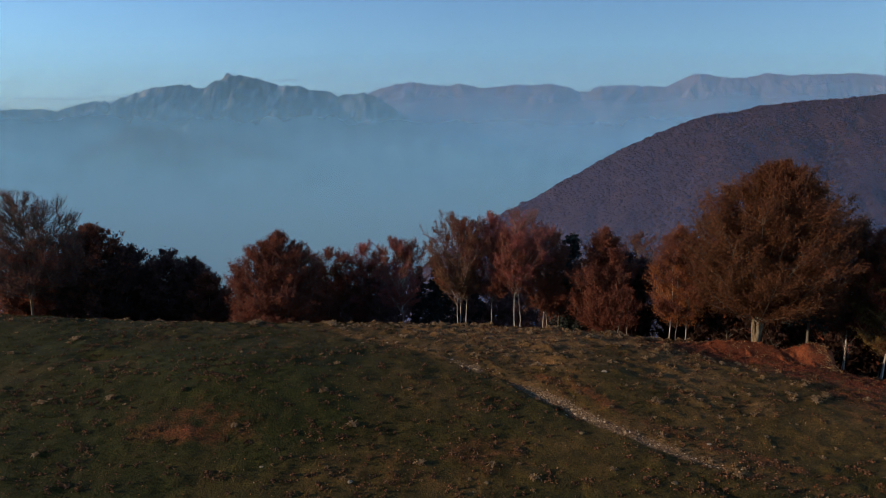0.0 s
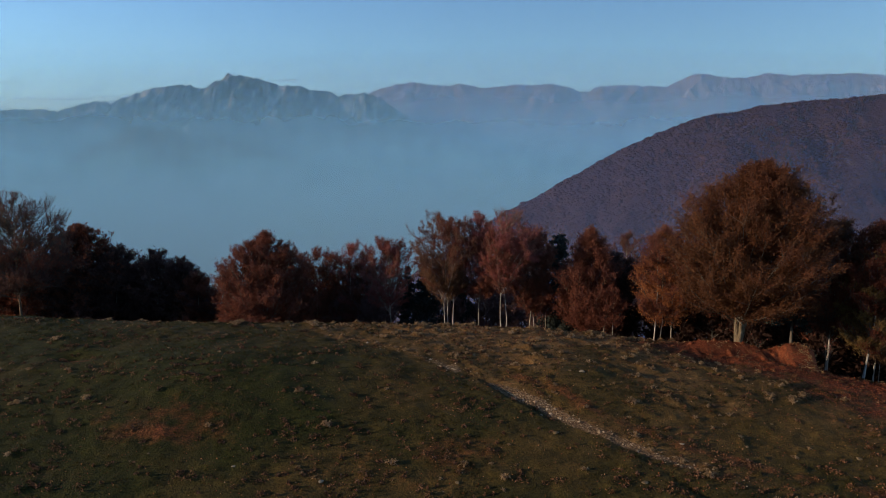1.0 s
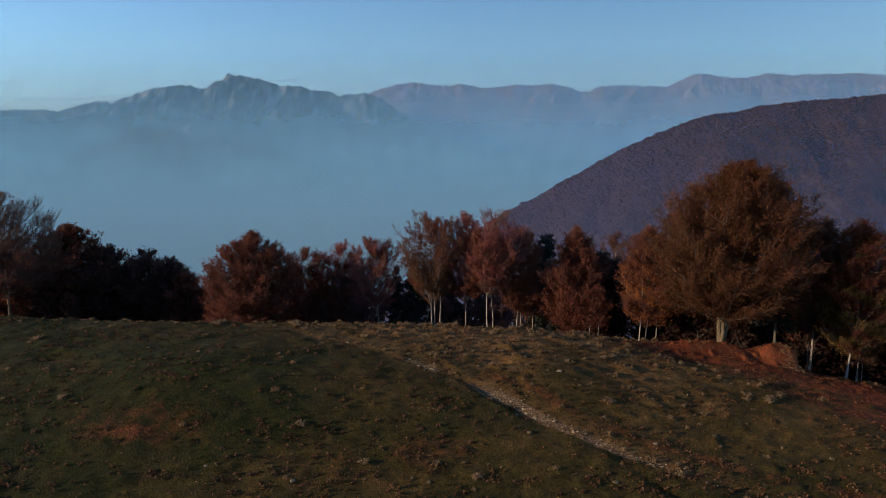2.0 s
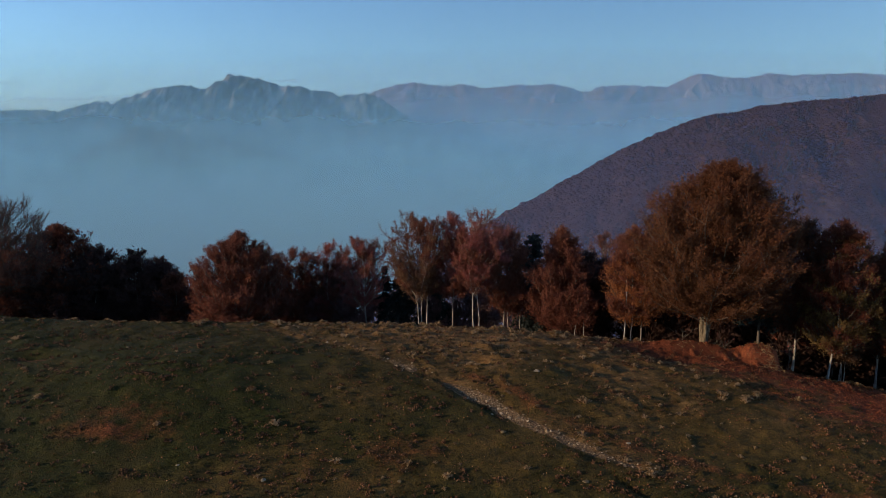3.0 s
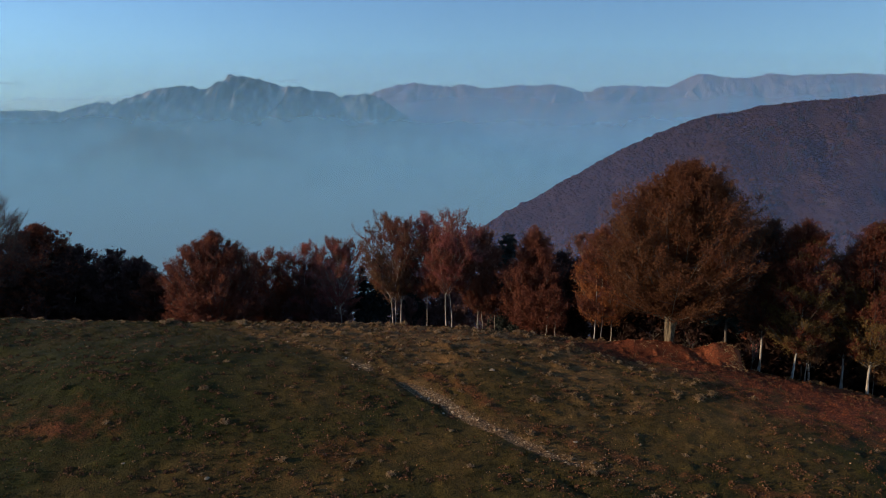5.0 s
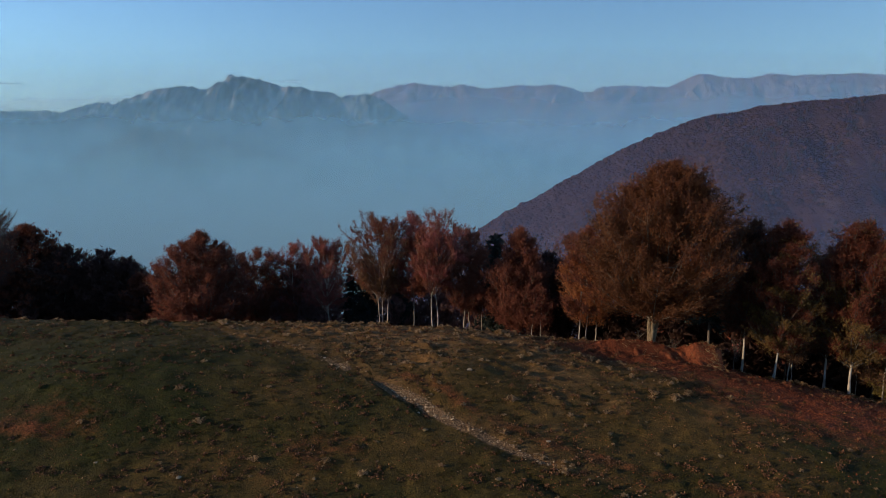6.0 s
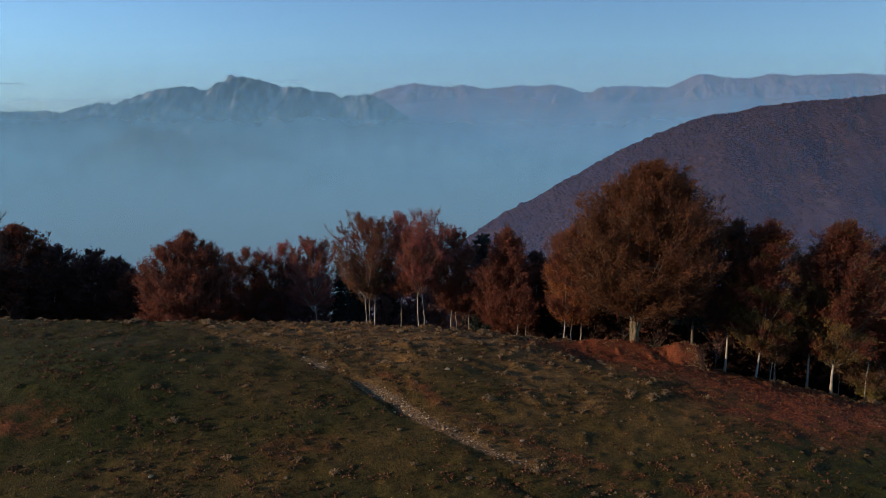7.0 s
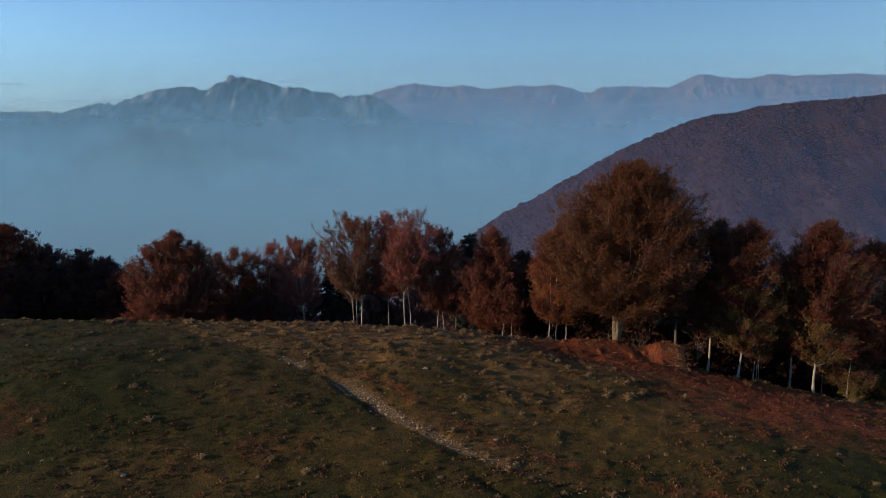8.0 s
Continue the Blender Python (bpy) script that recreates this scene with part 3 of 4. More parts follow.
def thin_cloud(x, y, z, length, height, density, seed):
    """A faint streak of high cloud: a flat, ragged lens of vapour."""
    m = bpy.data.materials.new("thin_cloud")
    m.use_nodes = True
    t = m.node_tree
    t.nodes.remove(t.nodes["Principled BSDF"])
    d, clear, mx = t.nodes.new("ShaderNodeBsdfDiffuse"), t.nodes.new("ShaderNodeBsdfTransparent"), t.nodes.new("ShaderNodeMixShader")
    d.inputs[0].default_value = (0.62, 0.70, 0.80, 1)
    t.links.new(arith(t, "MULTIPLY", arith(t, "MULTIPLY", attribute(t, "edge"), noise_node(t, 0.006, 4, 0.6, (1, 1, 5))), density), mx.inputs[0])
    t.links.new(clear.outputs[0], mx.inputs[1])
    t.links.new(d.outputs[0], mx.inputs[2])
    t.links.new(mx.outputs[0], t.nodes["Material Output"].inputs["Surface"])
    u, w = np.meshgrid(np.linspace(-1, 1, 40), np.linspace(-1, 1, 13))
    wave = 0.5 * height * (fractal(u * 9, w, 2.0, seed, 3) - 0.5)
    v = np.stack([x + u * length / 2, y + 8 * w, z + w * height / 2 * (1 - 0.6 * u * u) + wave], -1)
    me = mesh_from("thin_cloud", v.reshape(-1, 3), grid_faces(40, 13), m, True)
    edge = np.clip(1 - u * u, 0, 1) * np.clip(1 - w * w, 0, 1) ** 1.5
    me.attributes.new("edge", "FLOAT", "POINT").data.foreach_set("value", edge.ravel().astype(np.float32))
    tagged(new("thin_cloud", me), "faint grey streak of thin high cloud", "cloud", kind="structure")


for k, (x, z, ln, ht, dn) in enumerate([(-2750, 262, 900, 22, 0.9), (-2350, 279, 620, 12, 0.7), (-1119, 397, 240, 20, 1.0), (-3250, 385, 420, 16, 0.7)]):
    thin_cloud(x, 4880, z, ln, ht, dn, 200 + k)

# ---- trees ----
def crown_radius(s, wide, foot=0.35, top=0.58):
    """Outline of a crown, from its foot (0) to its top (1), with its widest place at wide."""
    return np.where(s < wide, (foot + (1 - foot) * np.sin(np.pi / 2 * np.clip(s / wide, 0, 1))), np.cos(np.pi / 2 * np.clip((s - wide) / (1 - wide), 0, 1)) ** top)


def stem_path(r, foot, height, lean, k=9, wob=0.1):
    s = np.linspace(0, 1, k)
    p = np.stack([foot[0] + lean[0] * s * height, foot[1] + lean[1] * s * height, s * height], -1)
    p[1:, :2] += np.cumsum(r.normal(0, wob, (k - 1, 2)), 0) * (height / 15)
    return p


def curve(st, mid, en, k):
    q = np.linspace(0, 1, k)[None, :, None]
    return (1 - q) ** 2 * st[:, None] + 2 * q * (1 - q) * mid[:, None] + q ** 2 * en[:, None]


def on_curve(p, owner, u):
    """Points and directions at u (0..1) along the owners' polylines."""
    k = p.shape[1] - 1
    f = np.clip(u, 0, 0.999) * k
    i = f.astype(int)
    a, b = p[owner, i], p[owner, i + 1]
    return a + (b - a) * (f - i)[:, None], unit(b - a)


def tree(name, label, x, y, height, wide, foliage, seed, clear=0.3, stems=1, limbs=34, boughs=8, twigs=7, per=15, leaf=0.12, thick=0.2, bark=None, twig=None,
         widest=0.5, foot=0.45, top=0.55, ragged=0.3, steep=1.2, feet=(), fork=0.0, lean=(0, 0), bow=0.0, second="", leafy=1.0, bare=0.12, flat=0.45, tilt=0.55, core=26, fine=0.4, slight=1.0,
         group="trees along the wood's edge"):
    """A broad-leaved tree: stems, limbs that climb to an uneven crown, boughs, fine twigs, and sprays of leaves along them, with gaps between.
    leafy: how far up the crown the leaves still hang; bare: the share of boughs that have lost theirs; tilt: share of second-coloured leaves; fine: share of the twigs that are built; slight: thickness of limbs and boughs."""
    r = np.random.default_rng(seed)
    bark, twig = bark or BARK_PALE, twig or TWIG_DARK
    root = new(name)
    root.location = (x, y, float(ground(x, y)) - 0.15)
    tagged(root, label, "tree", group)
    paths = []
    for k in range(stems):
        a = 6.283 * k / stems + r.uniform(-0.4, 0.4)
        if feet:
            p = stem_path(r, feet[k], height * r.uniform(0.86, 0.96), (lean[0] + 0.4 * feet[k][0] / height + r.normal(0, 0.012), r.normal(0, 0.012)))
        else:
            p = stem_path(r, (0, 0), height * r.uniform(0.86, 0.95), (lean[0] + r.normal(0, 0.012), lean[1]))
            if stems > 1:
                out = 0.24 * np.clip(p[:, 2] - fork, 0, None) ** 0.8
                p[:, :2] += out[:, None] * np.array([math.cos(a), math.sin(a)])
        paths.append(p)
    ps = np.array(paths)
    ps[:, :, 0] += bow * (1 - np.exp(-ps[:, :, 2] / 1.6))
    s = np.linspace(0, 1, 9)
    rad = 0.75 * thick * (1 - 0.93 * s ** 0.8) * (1 + 0.35 * np.exp(-s * 26))
    part("trunk", mesh_from("trunk", *tubes(ps, np.repeat(rad[None], stems, 0) * r.uniform(0.75, 1.1, (stems, 1)), 9), bark, True), root)
    # limbs: from a stem outwards and upwards to the crown's surface
    sc = np.sort(r.uniform(0.02, 1.0, limbs) ** 0.85)
    az = np.arange(limbs) * 2.39996 + r.normal(0, 0.4, limbs)
    reach = wide * crown_radius(sc, widest, foot, top) * r.uniform(1 - ragged, 1.02 + 0.3 * ragged, limbs)
    foot_z = height * clear
    end_z = foot_z + (height * 0.95 - foot_z) * sc * r.uniform(0.95, 1.03, limbs)
    which = r.integers(0, stems, limbs)
    start_z = np.clip(end_z - reach * steep * r.uniform(0.6, 1.2, limbs) - 0.4, foot_z * r.uniform(0.7, 1.15, limbs), height * 0.86)
    st = np.stack([[np.interp(z, ps[w][:, 2], ps[w][:, k]) for z, w in zip(start_z, which)] for k in range(3)], -1)
    axis = np.array([lean[0], lean[1]]) * end_z[:, None]
    en = np.stack([axis[:, 0] + reach * np.cos(az), axis[:, 1] + reach * np.sin(az), end_z], -1)
    mid = st * 0.45 + en * 0.55 + np.stack([0 * reach, 0 * reach, -0.13 * reach], -1) + r.normal(0, 0.2, (limbs, 3))
    lp = curve(st, mid, en, 6)
    lr = slight * np.clip(thick * 0.34 * (1 - start_z / height * 0.7), 0.03, 1)[:, None] * (1 - 0.82 * np.linspace(0, 1, 6))[None]
    wood = [tubes(lp, lr, 4)]
    big_faces = len(wood[0][1])
    # boughs: fan out from each limb and curl upwards
    n = limbs * boughs
    ow = np.repeat(np.arange(limbs), boughs)
    u = np.clip(r.beta(1.4, 1.0, n), 0.15, 1.0)
    b0, d0 = on_curve(lp, ow, u)
    size = np.linalg.norm(en - st, axis=1)[ow]
    way = unit(d0 + r.normal(0, 0.55, (n, 3)) * np.array([1, 1, 0.6]) + np.array([0, 0, 0.1]))
    ln = np.clip(size * r.uniform(0.22, 0.48, n) * (1.15 - 0.55 * u), 0.45, 2.6)
    b2 = b0 + way * ln[:, None] + np.array([0, 0, 0.22]) * ln[:, None]
    bp = curve(b0, b0 + way * (0.55 * ln)[:, None], b2, 3)
    if fine:
        wood.append(tubes(bp, np.repeat(np.array([[0.034, 0.022, 0.009]]), n, 0) * slight * (0.6 + 0.25 * ln)[:, None], 3))
    # twigs along the boughs
    m = n * twigs
    tw = np.repeat(np.arange(n), twigs)
    t0, td = on_curve(bp, tw, r.uniform(0.15, 1.0, m))
    tway = unit(td + r.normal(0, 0.5, (m, 3)) + np.array([0, 0, 0.4]))
    tl = r.uniform(0.35, 0.95, m) * (0.7 + 0.2 * ln[tw])
    t1 = t0 + tway * tl[:, None]
    shown = np.nonzero(r.random(m) < fine)[0]
    if len(shown):
        wood.append(tubes(np.stack([t0[shown], t1[shown]], 1), np.repeat(np.array([[0.015, 0.004]]), len(shown), 0), 3))
    me = mesh_from("limbwork", *join(wood), twig)
    me.materials.append(bark if twig is TWIG else BARK_DARK)
    me.polygons.foreach_set("material_index", (np.arange(len(me.polygons)) < big_faces).astype(np.int32))
    part("limbwork", me, root)
    # leaves in sprays along the twigs; some boughs, and often the top, have lost theirs
    high = (b2[:, 2] - foot_z) / (height - foot_z)
    keep = np.clip((leafy - high) / 0.25 + 0.5, 0.12 if leafy < 1 else 1, 1) * np.where(r.random(n) < bare, 0.15, 1) * r.uniform(0.45, 1.0, n)
    cnt = r.poisson(per * keep[tw] * tl / 0.65)
    lw = np.repeat(np.arange(m), cnt)
    w = r.uniform(0.1, 1.1, (len(lw), 1))
    c = t0[lw] * (1 - w) + t1[lw] * w + r.normal(0, 1, (len(lw), 3)) * np.array([0.13, 0.13, 0.07]) * (1.25 - 0.6 * w)
    size = leaf * r.uniform(0.8, 1.35, len(c))
    # the leaves farther in, about the limbs and boughs, that close the crown
    iw = np.repeat(np.arange(n), r.poisson(core * np.clip(keep, 0.1, 1)))
    ci, _ = on_curve(bp, iw, r.uniform(0, 1, len(iw)))
    ci = ci + r.normal(0, 1, (len(iw), 3)) * np.array([0.42, 0.42, 0.30]) - unit(np.stack([np.cos(az), np.sin(az), 0 * az], -1))[ow[iw]] * 0.25
    c, aim = np.concatenate([c, ci]), np.concatenate([tway[lw], way[iw]])
    size = np.concatenate([size, 1.3 * leaf * r.uniform(0.8, 1.3, len(iw))])
    heart = np.array([lean[0], lean[1], 0]) * c[:, 2:3] + np.array([0, 0, foot_z + 0.3 * (height - foot_z)])
    v, f = leaves(c, size[:, None], flat, r, aim, unit(c - heart) + np.array([0, 0, 0.35]))
    me = mesh_from("crown", v, f, LEAF[foliage])
    if second:
        me.materials.append(LEAF[second])
        patch = value_noise(c[:, 0] + 2 * c[:, 2], c[:, 1] + c[:, 2], 1.8, seed) + 0.45 * r.random(len(c)) + 0.9 * (c[:, 2] / height - 0.62)
        me.polygons.foreach_set("material_index", (patch > 1.22 - tilt).astype(np.int32))
    part("crown", me, root)
    return root


def fir(name, label, x, y, height, wide, seed, low=0.06, taper=0.75, group="trees along the wood's edge"):
    """A dark conifer: straight trunk, tiers of drooping boughs with needle sprays."""
    r = np.random.default_rng(seed)
    root = new(name)
    root.location = (x, y, float(ground(x, y)) - 0.15)
    tagged(root, label, "tree", group)
    p = stem_path(r, (0, 0), height, (r.normal(0, 0.01), 0), wob=0.03)
    part("trunk", mesh_from("trunk", *tubes(p[None], (0.19 * (1 - 0.95 * np.linspace(0, 1, 9)))[None], 8), BARK_DARK, True), root)
    n = int(height * 9)
    s = np.sort(r.uniform(low, 0.98, n))
    az = np.arange(n) * 2.39996 + r.normal(0, 0.3, n)
    reach = wide * np.clip((1.02 - s) ** taper, 0.05, 1) * r.uniform(0.65, 1.15, n)
    q = np.linspace(0, 1, 5)
    bx = np.interp(s, np.linspace(0, 1, 9), p[:, 0])[:, None] + reach[:, None] * np.cos(az)[:, None] * q
    by = np.interp(s, np.linspace(0, 1, 9), p[:, 1])[:, None] + reach[:, None] * np.sin(az)[:, None] * q
    bz = (s * height)[:, None] + reach[:, None] * (0.18 * q - 0.42 * q ** 2 + 0.12 * q ** 4)
    bp = np.stack([bx, by, bz], -1)
    part("limbwork", mesh_from("limbwork", *tubes(bp, np.repeat((0.035 * (1 - 0.85 * q))[None], n, 0), 4), TWIG_DARK), root)
    ow = np.repeat(np.arange(n), np.round(14 + 26 * reach).astype(int))
    u = r.uniform(0.15, 1.05, len(ow)) * 3.999
    i0 = np.minimum(u.astype(int), 3)
    c = bp[ow, i0] + (bp[ow, i0 + 1] - bp[ow, i0]) * (u - i0)[:, None] + r.normal(0, 1, (len(ow), 3)) * np.array([0.14, 0.14, 0.09]) * (0.6 + 0.5 * reach[ow])[:, None]
    part("crown", mesh_from("crown", *leaves(c, 0.34, 0.3, r), LEAF["fir"]), root)
    return root


DENSE = dict(clear=0.04, limbs=60, boughs=8, twigs=5, per=12, leaf=0.22, core=34, fine=0.3, foot=0.8, bare=0.03, ragged=0.25, steep=0.8)
SLIM = dict(limbs=54, boughs=8, twigs=7, per=19, leaf=0.115)
# wood's edge beyond the crest
tree("beech_tree", "half-bare spreading beech with brown leaves low down", -56.2, 87, 19.4, 7.0, "dark", 1, clear=0.3, limbs=90, boughs=14, twigs=13, thick=0.32, widest=0.5, foot=0.8, top=0.42, leaf=0.12, per=9, leafy=0.5, fine=1.0, core=8, twig=TWIG_DARK, bark=BARK_GREY, second="brown", ragged=0.08, steep=0.9, bare=0.15)
tree("beech_tree", "dense dark brown beech beside a half-bare beech", -52.6, 96, 17.2, 6.2, "dark", 2, **{**DENSE, "limbs": 110}, second="brown", widest=0.3)
tree("beech_tree", "brown beech leafy to the ground beside a bare one", -58.8, 92.5, 11.5, 5.4, "brown", 34, **{**DENSE, "limbs": 85}, second="dark")
tree("beech_tree", "dark dense beech at the wood's edge", -48.6, 98, 14.6, 4.2, "dark", 3, **DENSE)
tree("beech_tree", "dark low beech at the wood's edge", -50.0, 104, 13.0, 3.6, "dark", 4, **DENSE)
tree("beech_tree", "dark rounded beech with twiggy top", -42.1, 97.5, 13.5, 4.4, "dark", 5, **{**DENSE, "per": 16, "leaf": 0.17})
tree("beech_tree", "dark beech with thin twiggy top", -37.5, 96, 12.0, 3.4, "dark", 6, **{**DENSE, "per": 16, "leaf": 0.17})
tree("beech_tree", "small dark red-brown beech", -34.4, 94, 9.8, 3.3, "dark", 7, **{**DENSE, "per": 16, "leaf": 0.17}, second="brown")
tree("beech_tree", "small bare beech behind other trees", -32.6, 101, 9.8, 2.6, "brown", 8, clear=0.15, twig=TWIG_MID, per=5, **{k: SLIM[k] for k in ("limbs", "boughs", "twigs", "leaf")})
tree("beech_tree", "round rust-red beech leafy to the ground", -21.0, 81.7, 13.4, 6.0, "rust", 9, clear=0.04, limbs=130, boughs=9, twigs=7, per=19, leaf=0.125, core=44, thick=0.24, foot=0.85, widest=0.3, top=0.6, twig=TWIG_MID, second="brown", tilt=0.45, ragged=0.2, steep=0.9, bare=0.1)
tree("beech_tree", "slim brown beech in a row", -16.2, 90, 13.4, 3.6, "brown", 10, clear=0.06, foot=0.7, widest=0.6, top=0.42, second="rust", tilt=0.4, bare=0.08, core=40, **SLIM)
tree("beech_tree", "brown beech with a rust-tinged top", -11.4, 91, 14.0, 3.9, "brown", 11, clear=0.06, foot=0.7, widest=0.62, top=0.42, second="pink", tilt=0.5, bare=0.06, core=40, **SLIM)
tree("beech_tree", "bare pinkish beech with pale trunk", -5.4, 85, 13.6, 3.3, "pink", 12, clear=0.26, limbs=38, boughs=9, twigs=9, per=11, core=7, leaf=0.12, thick=0.16, fine=1.0, twig=TWIG, second="brown", tilt=0.3, widest=0.6, foot=0.6, top=0.45, steep=1.7, bare=0.3)
fir("fir_tree", "small dark fir behind bare beech", -3.6, 93, 11.0, 2.3, 13)
tree("beech_tree", "slender thin-leaved beech with several pale stems", 2.1, 81.5, 16.4, 3.7, "olive", 14, stems=3, limbs=70, boughs=9, twigs=8, per=13, core=9, thick=0.12, leaf=0.115, clear=0.33, foot=0.45, widest=0.6, top=0.5, feet=((-0.1, 0), (0.15, 0.2), (0.8, 0)), fine=1.0, twig=TWIG, second="brown", tilt=0.4, steep=1.6, bare=0.25, lean=(-0.02, 0))
fir("fir_tree", "dark fir behind pale-stemmed beech", -0.6, 89, 12.0, 3.2, 15)
fir("fir_tree", "dark fir in the shade behind the pale-stemmed beeches", 4.0, 90, 11.5, 3.0, 115)
tree("beech_tree", "rust-orange beech with pale straight trunk", 6.2, 82.5, 16.3, 3.4, "rust", 16, core=12, thick=0.12, clear=0.33, foot=0.5, widest=0.5, second="pink", tilt=0.62, fine=1.0, twig=TWIG, top=0.5, steep=1.4, bare=0.2, **{**SLIM, "limbs": 60})
tree("beech_tree", "tall rust beech with twin pale stems", 9.2, 78.0, 16.6, 3.2, "rust", 17, stems=2, core=11, thick=0.12, clear=0.38, foot=0.6, widest=0.45, feet=((-0.3, 0), (0.25, 0)), fine=1.0, twig=TWIG, second="pink", tilt=0.5, top=0.55, leafy=0.72, steep=1.7, bare=0.15, lean=(0.03, 0), **{**SLIM, "limbs": 62})
tree("beech_tree", "slim dark red-brown beech", 12.9, 81, 15.0, 3.2, "brown", 18, thick=0.14, clear=0.26, foot=0.6, widest=0.55, second="rust", tilt=0.35, top=0.5, bare=0.15, **SLIM)
fir("fir_tree", "dark fir with ragged top", 17.1, 85.5, 15.0, 3.1, 19, taper=0.42)
tree("beech_tree", "bushy red-orange beech leafy to the ground", 19.7, 78.5, 14.7, 3.9, "rust", 20, clear=0.12, limbs=100, boughs=8, twigs=7, per=20, leaf=0.12, core=44, thick=0.16, foot=0.8, widest=0.3, top=0.66, ragged=0.3, steep=1.0, bare=0.06)
tree("beech_tree", "dark brown beech beside a red one", 24.2, 84, 14.0, 3.6, "dark", 21, **DENSE)
tree("beech_tree", "bare red-twigged beech behind the edge trees", 29.2, 95, 19.8, 4.6, "red", 22, clear=0.2, twig=TWIG_MID, per=8, core=4, fine=1.0, leaf=0.13, limbs=60, second="rust", tilt=0.4)
tree("beech_tree", "young orange beech on thin pale stems", 26.7, 72, 14.6, 3.4, "orange", 23, clear=0.24, stems=3, limbs=70, boughs=8, twigs=8, per=17, leaf=0.11, thick=0.13, widest=0.45, second="rust", tilt=0.55, feet=((-0.95, 0), (0.0, 0.1), (0.85, 0)))
tree("beech_tree", "large spreading golden-brown beech with forked trunk", 31.0, 62.4, 19.0, 7.0, "big", 24, stems=3, fork=1.3, limbs=220, boughs=10, twigs=7, per=19, core=50, fine=0.15, slight=0.7, widest=0.36, second="russet", tilt=0.5, twig=TWIG_DARK, thick=0.36, bark=BARK_GREY, clear=0.22, foot=0.62, leaf=0.112, ragged=0.26, top=0.66, steep=1.1, bare=0.06, lean=(0.07, 0))
fir("fir_tree", "dark fir beside the large beech", 38.2, 66, 17.4, 2.9, 25, 0.3)
tree("beech_tree", "dark red-brown beech with slim trunk", 40.9, 64, 16.5, 3.4, "red", 26, clear=0.3, limbs=70, boughs=8, twigs=7, per=17, thick=0.17, second="dark", tilt=0.4)
tree("beech_tree", "red-brown beech with leaning pale trunk", 42.3, 60.2, 15.8, 3.4, "gold", 27, clear=0.2, limbs=70, boughs=8, twigs=7, per=17, thick=0.16, lean=(0.03, 0.01), second="red", tilt=0.6, bow=0.35)
tree("beech_tree", "tall red-brown beech with pale trunk", 49.9, 60.4, 17.2, 4.3, "gold", 28, clear=0.22, limbs=110, boughs=9, twigs=7, per=17, leaf=0.115, thick=0.22, second="red", tilt=0.66, foot=0.7, widest=0.4)
tree("beech_tree", "slim dark red beech with pale trunk", 49.2, 63.4, 15.0, 2.9, "red", 29, clear=0.3, thick=0.16, **SLIM)
tree("beech_tree", "red-brown beech at the wood's edge", 55.6, 62.2, 17.0, 4.0, "red", 30, clear=0.26, limbs=80, boughs=8, twigs=7, per=16, thick=0.18, second="brown")
tree("beech_tree", "young yellow-green beech under taller trees", 58.6, 61.6, 3.8, 2.0, "yellow", 31, clear=0.1, limbs=22, boughs=6, twigs=6, per=10, thick=0.09)
tree("beech_tree", "young yellow-leaved beech at the wood's edge", 54.6, 61.3, 4.0, 1.8, "yellow", 32, clear=0.1, limbs=20, boughs=6, twigs=6, per=10, thick=0.08, second="olive")
tree("beech_tree", "low yellow-green beech in the undergrowth", 61.8, 61.4, 5.0, 2.2, "yellow", 33, clear=0.08, limbs=22, boughs=6, twigs=6, per=10, thick=0.09, second="orange")

# slim young trees between them
for k, (x, y, h) in enumerate([(20.7, 74.8, 6.0), (21.8, 74.6, 6.5), (13.6, 82.8, 9.0), (15.2, 83.5, 8.0), (45.2, 63.0, 9.0), (53.8, 61.2, 11.0), (47.0, 65.5, 10.0)]):
    tree("young_beech", "slim young beech with a thin pale trunk", x, y, h, 1.3, "rust" if k < 2 else "brown", 60 + k, clear=0.4, limbs=14, boughs=5, twigs=5, per=9, thick=0.11)
for k, (x, y, h, w, leafage) in enumerate([(44.9, 61.8, 7.5, 1.9, "olive"), (52.6, 63.5, 6.0, 1.7, "olive")]):
    tree("young_beech", "leafy young beech in the shade of the edge trees", x, y, h, w, leafage, 90 + k, clear=0.3, limbs=18, boughs=6, twigs=6, per=12, thick=0.08)
for k, (x, y, h) in enumerate([(34.1, 65.0, 3.2), (36.4, 63.8, 2.6), (38.0, 59.4, 3.6)]):
    tree("sapling", "thin bare sapling beside the large beech", x, y, h, 0.5, "pink", 80 + k, clear=0.3, limbs=7, boughs=3, twigs=2, per=1, core=0, fine=1.0, thick=0.06, bark=BARK_DARK)

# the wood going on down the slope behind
# trees with under leaves have the wood's shade put into their leaf colour
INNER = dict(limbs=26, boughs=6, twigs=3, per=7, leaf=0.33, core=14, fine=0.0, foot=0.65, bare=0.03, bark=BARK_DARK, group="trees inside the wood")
woods = [tree("wood_tree", "beech deep inside the wood, leaves coloured darker for shade", 44.5, 70.5, 16.0, 3.9, "under", 40, clear=0.2, thick=0.17, second="brown", **INNER),
         tree("wood_tree", "slim beech deep inside the wood, leaves coloured darker for shade", 36.0, 72.0, 14.5, 3.5, "under", 41, clear=0.12, thick=0.15, **INNER),
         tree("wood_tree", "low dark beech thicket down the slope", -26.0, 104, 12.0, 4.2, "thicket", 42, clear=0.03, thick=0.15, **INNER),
         tree("wood_tree", "low brown thicket at the foot of the wood, coloured darker for shade", 37.0, 75.0, 7.0, 3.8, "under", 43, clear=0.02, thick=0.12, **INNER)]
r = np.random.default_rng(77)
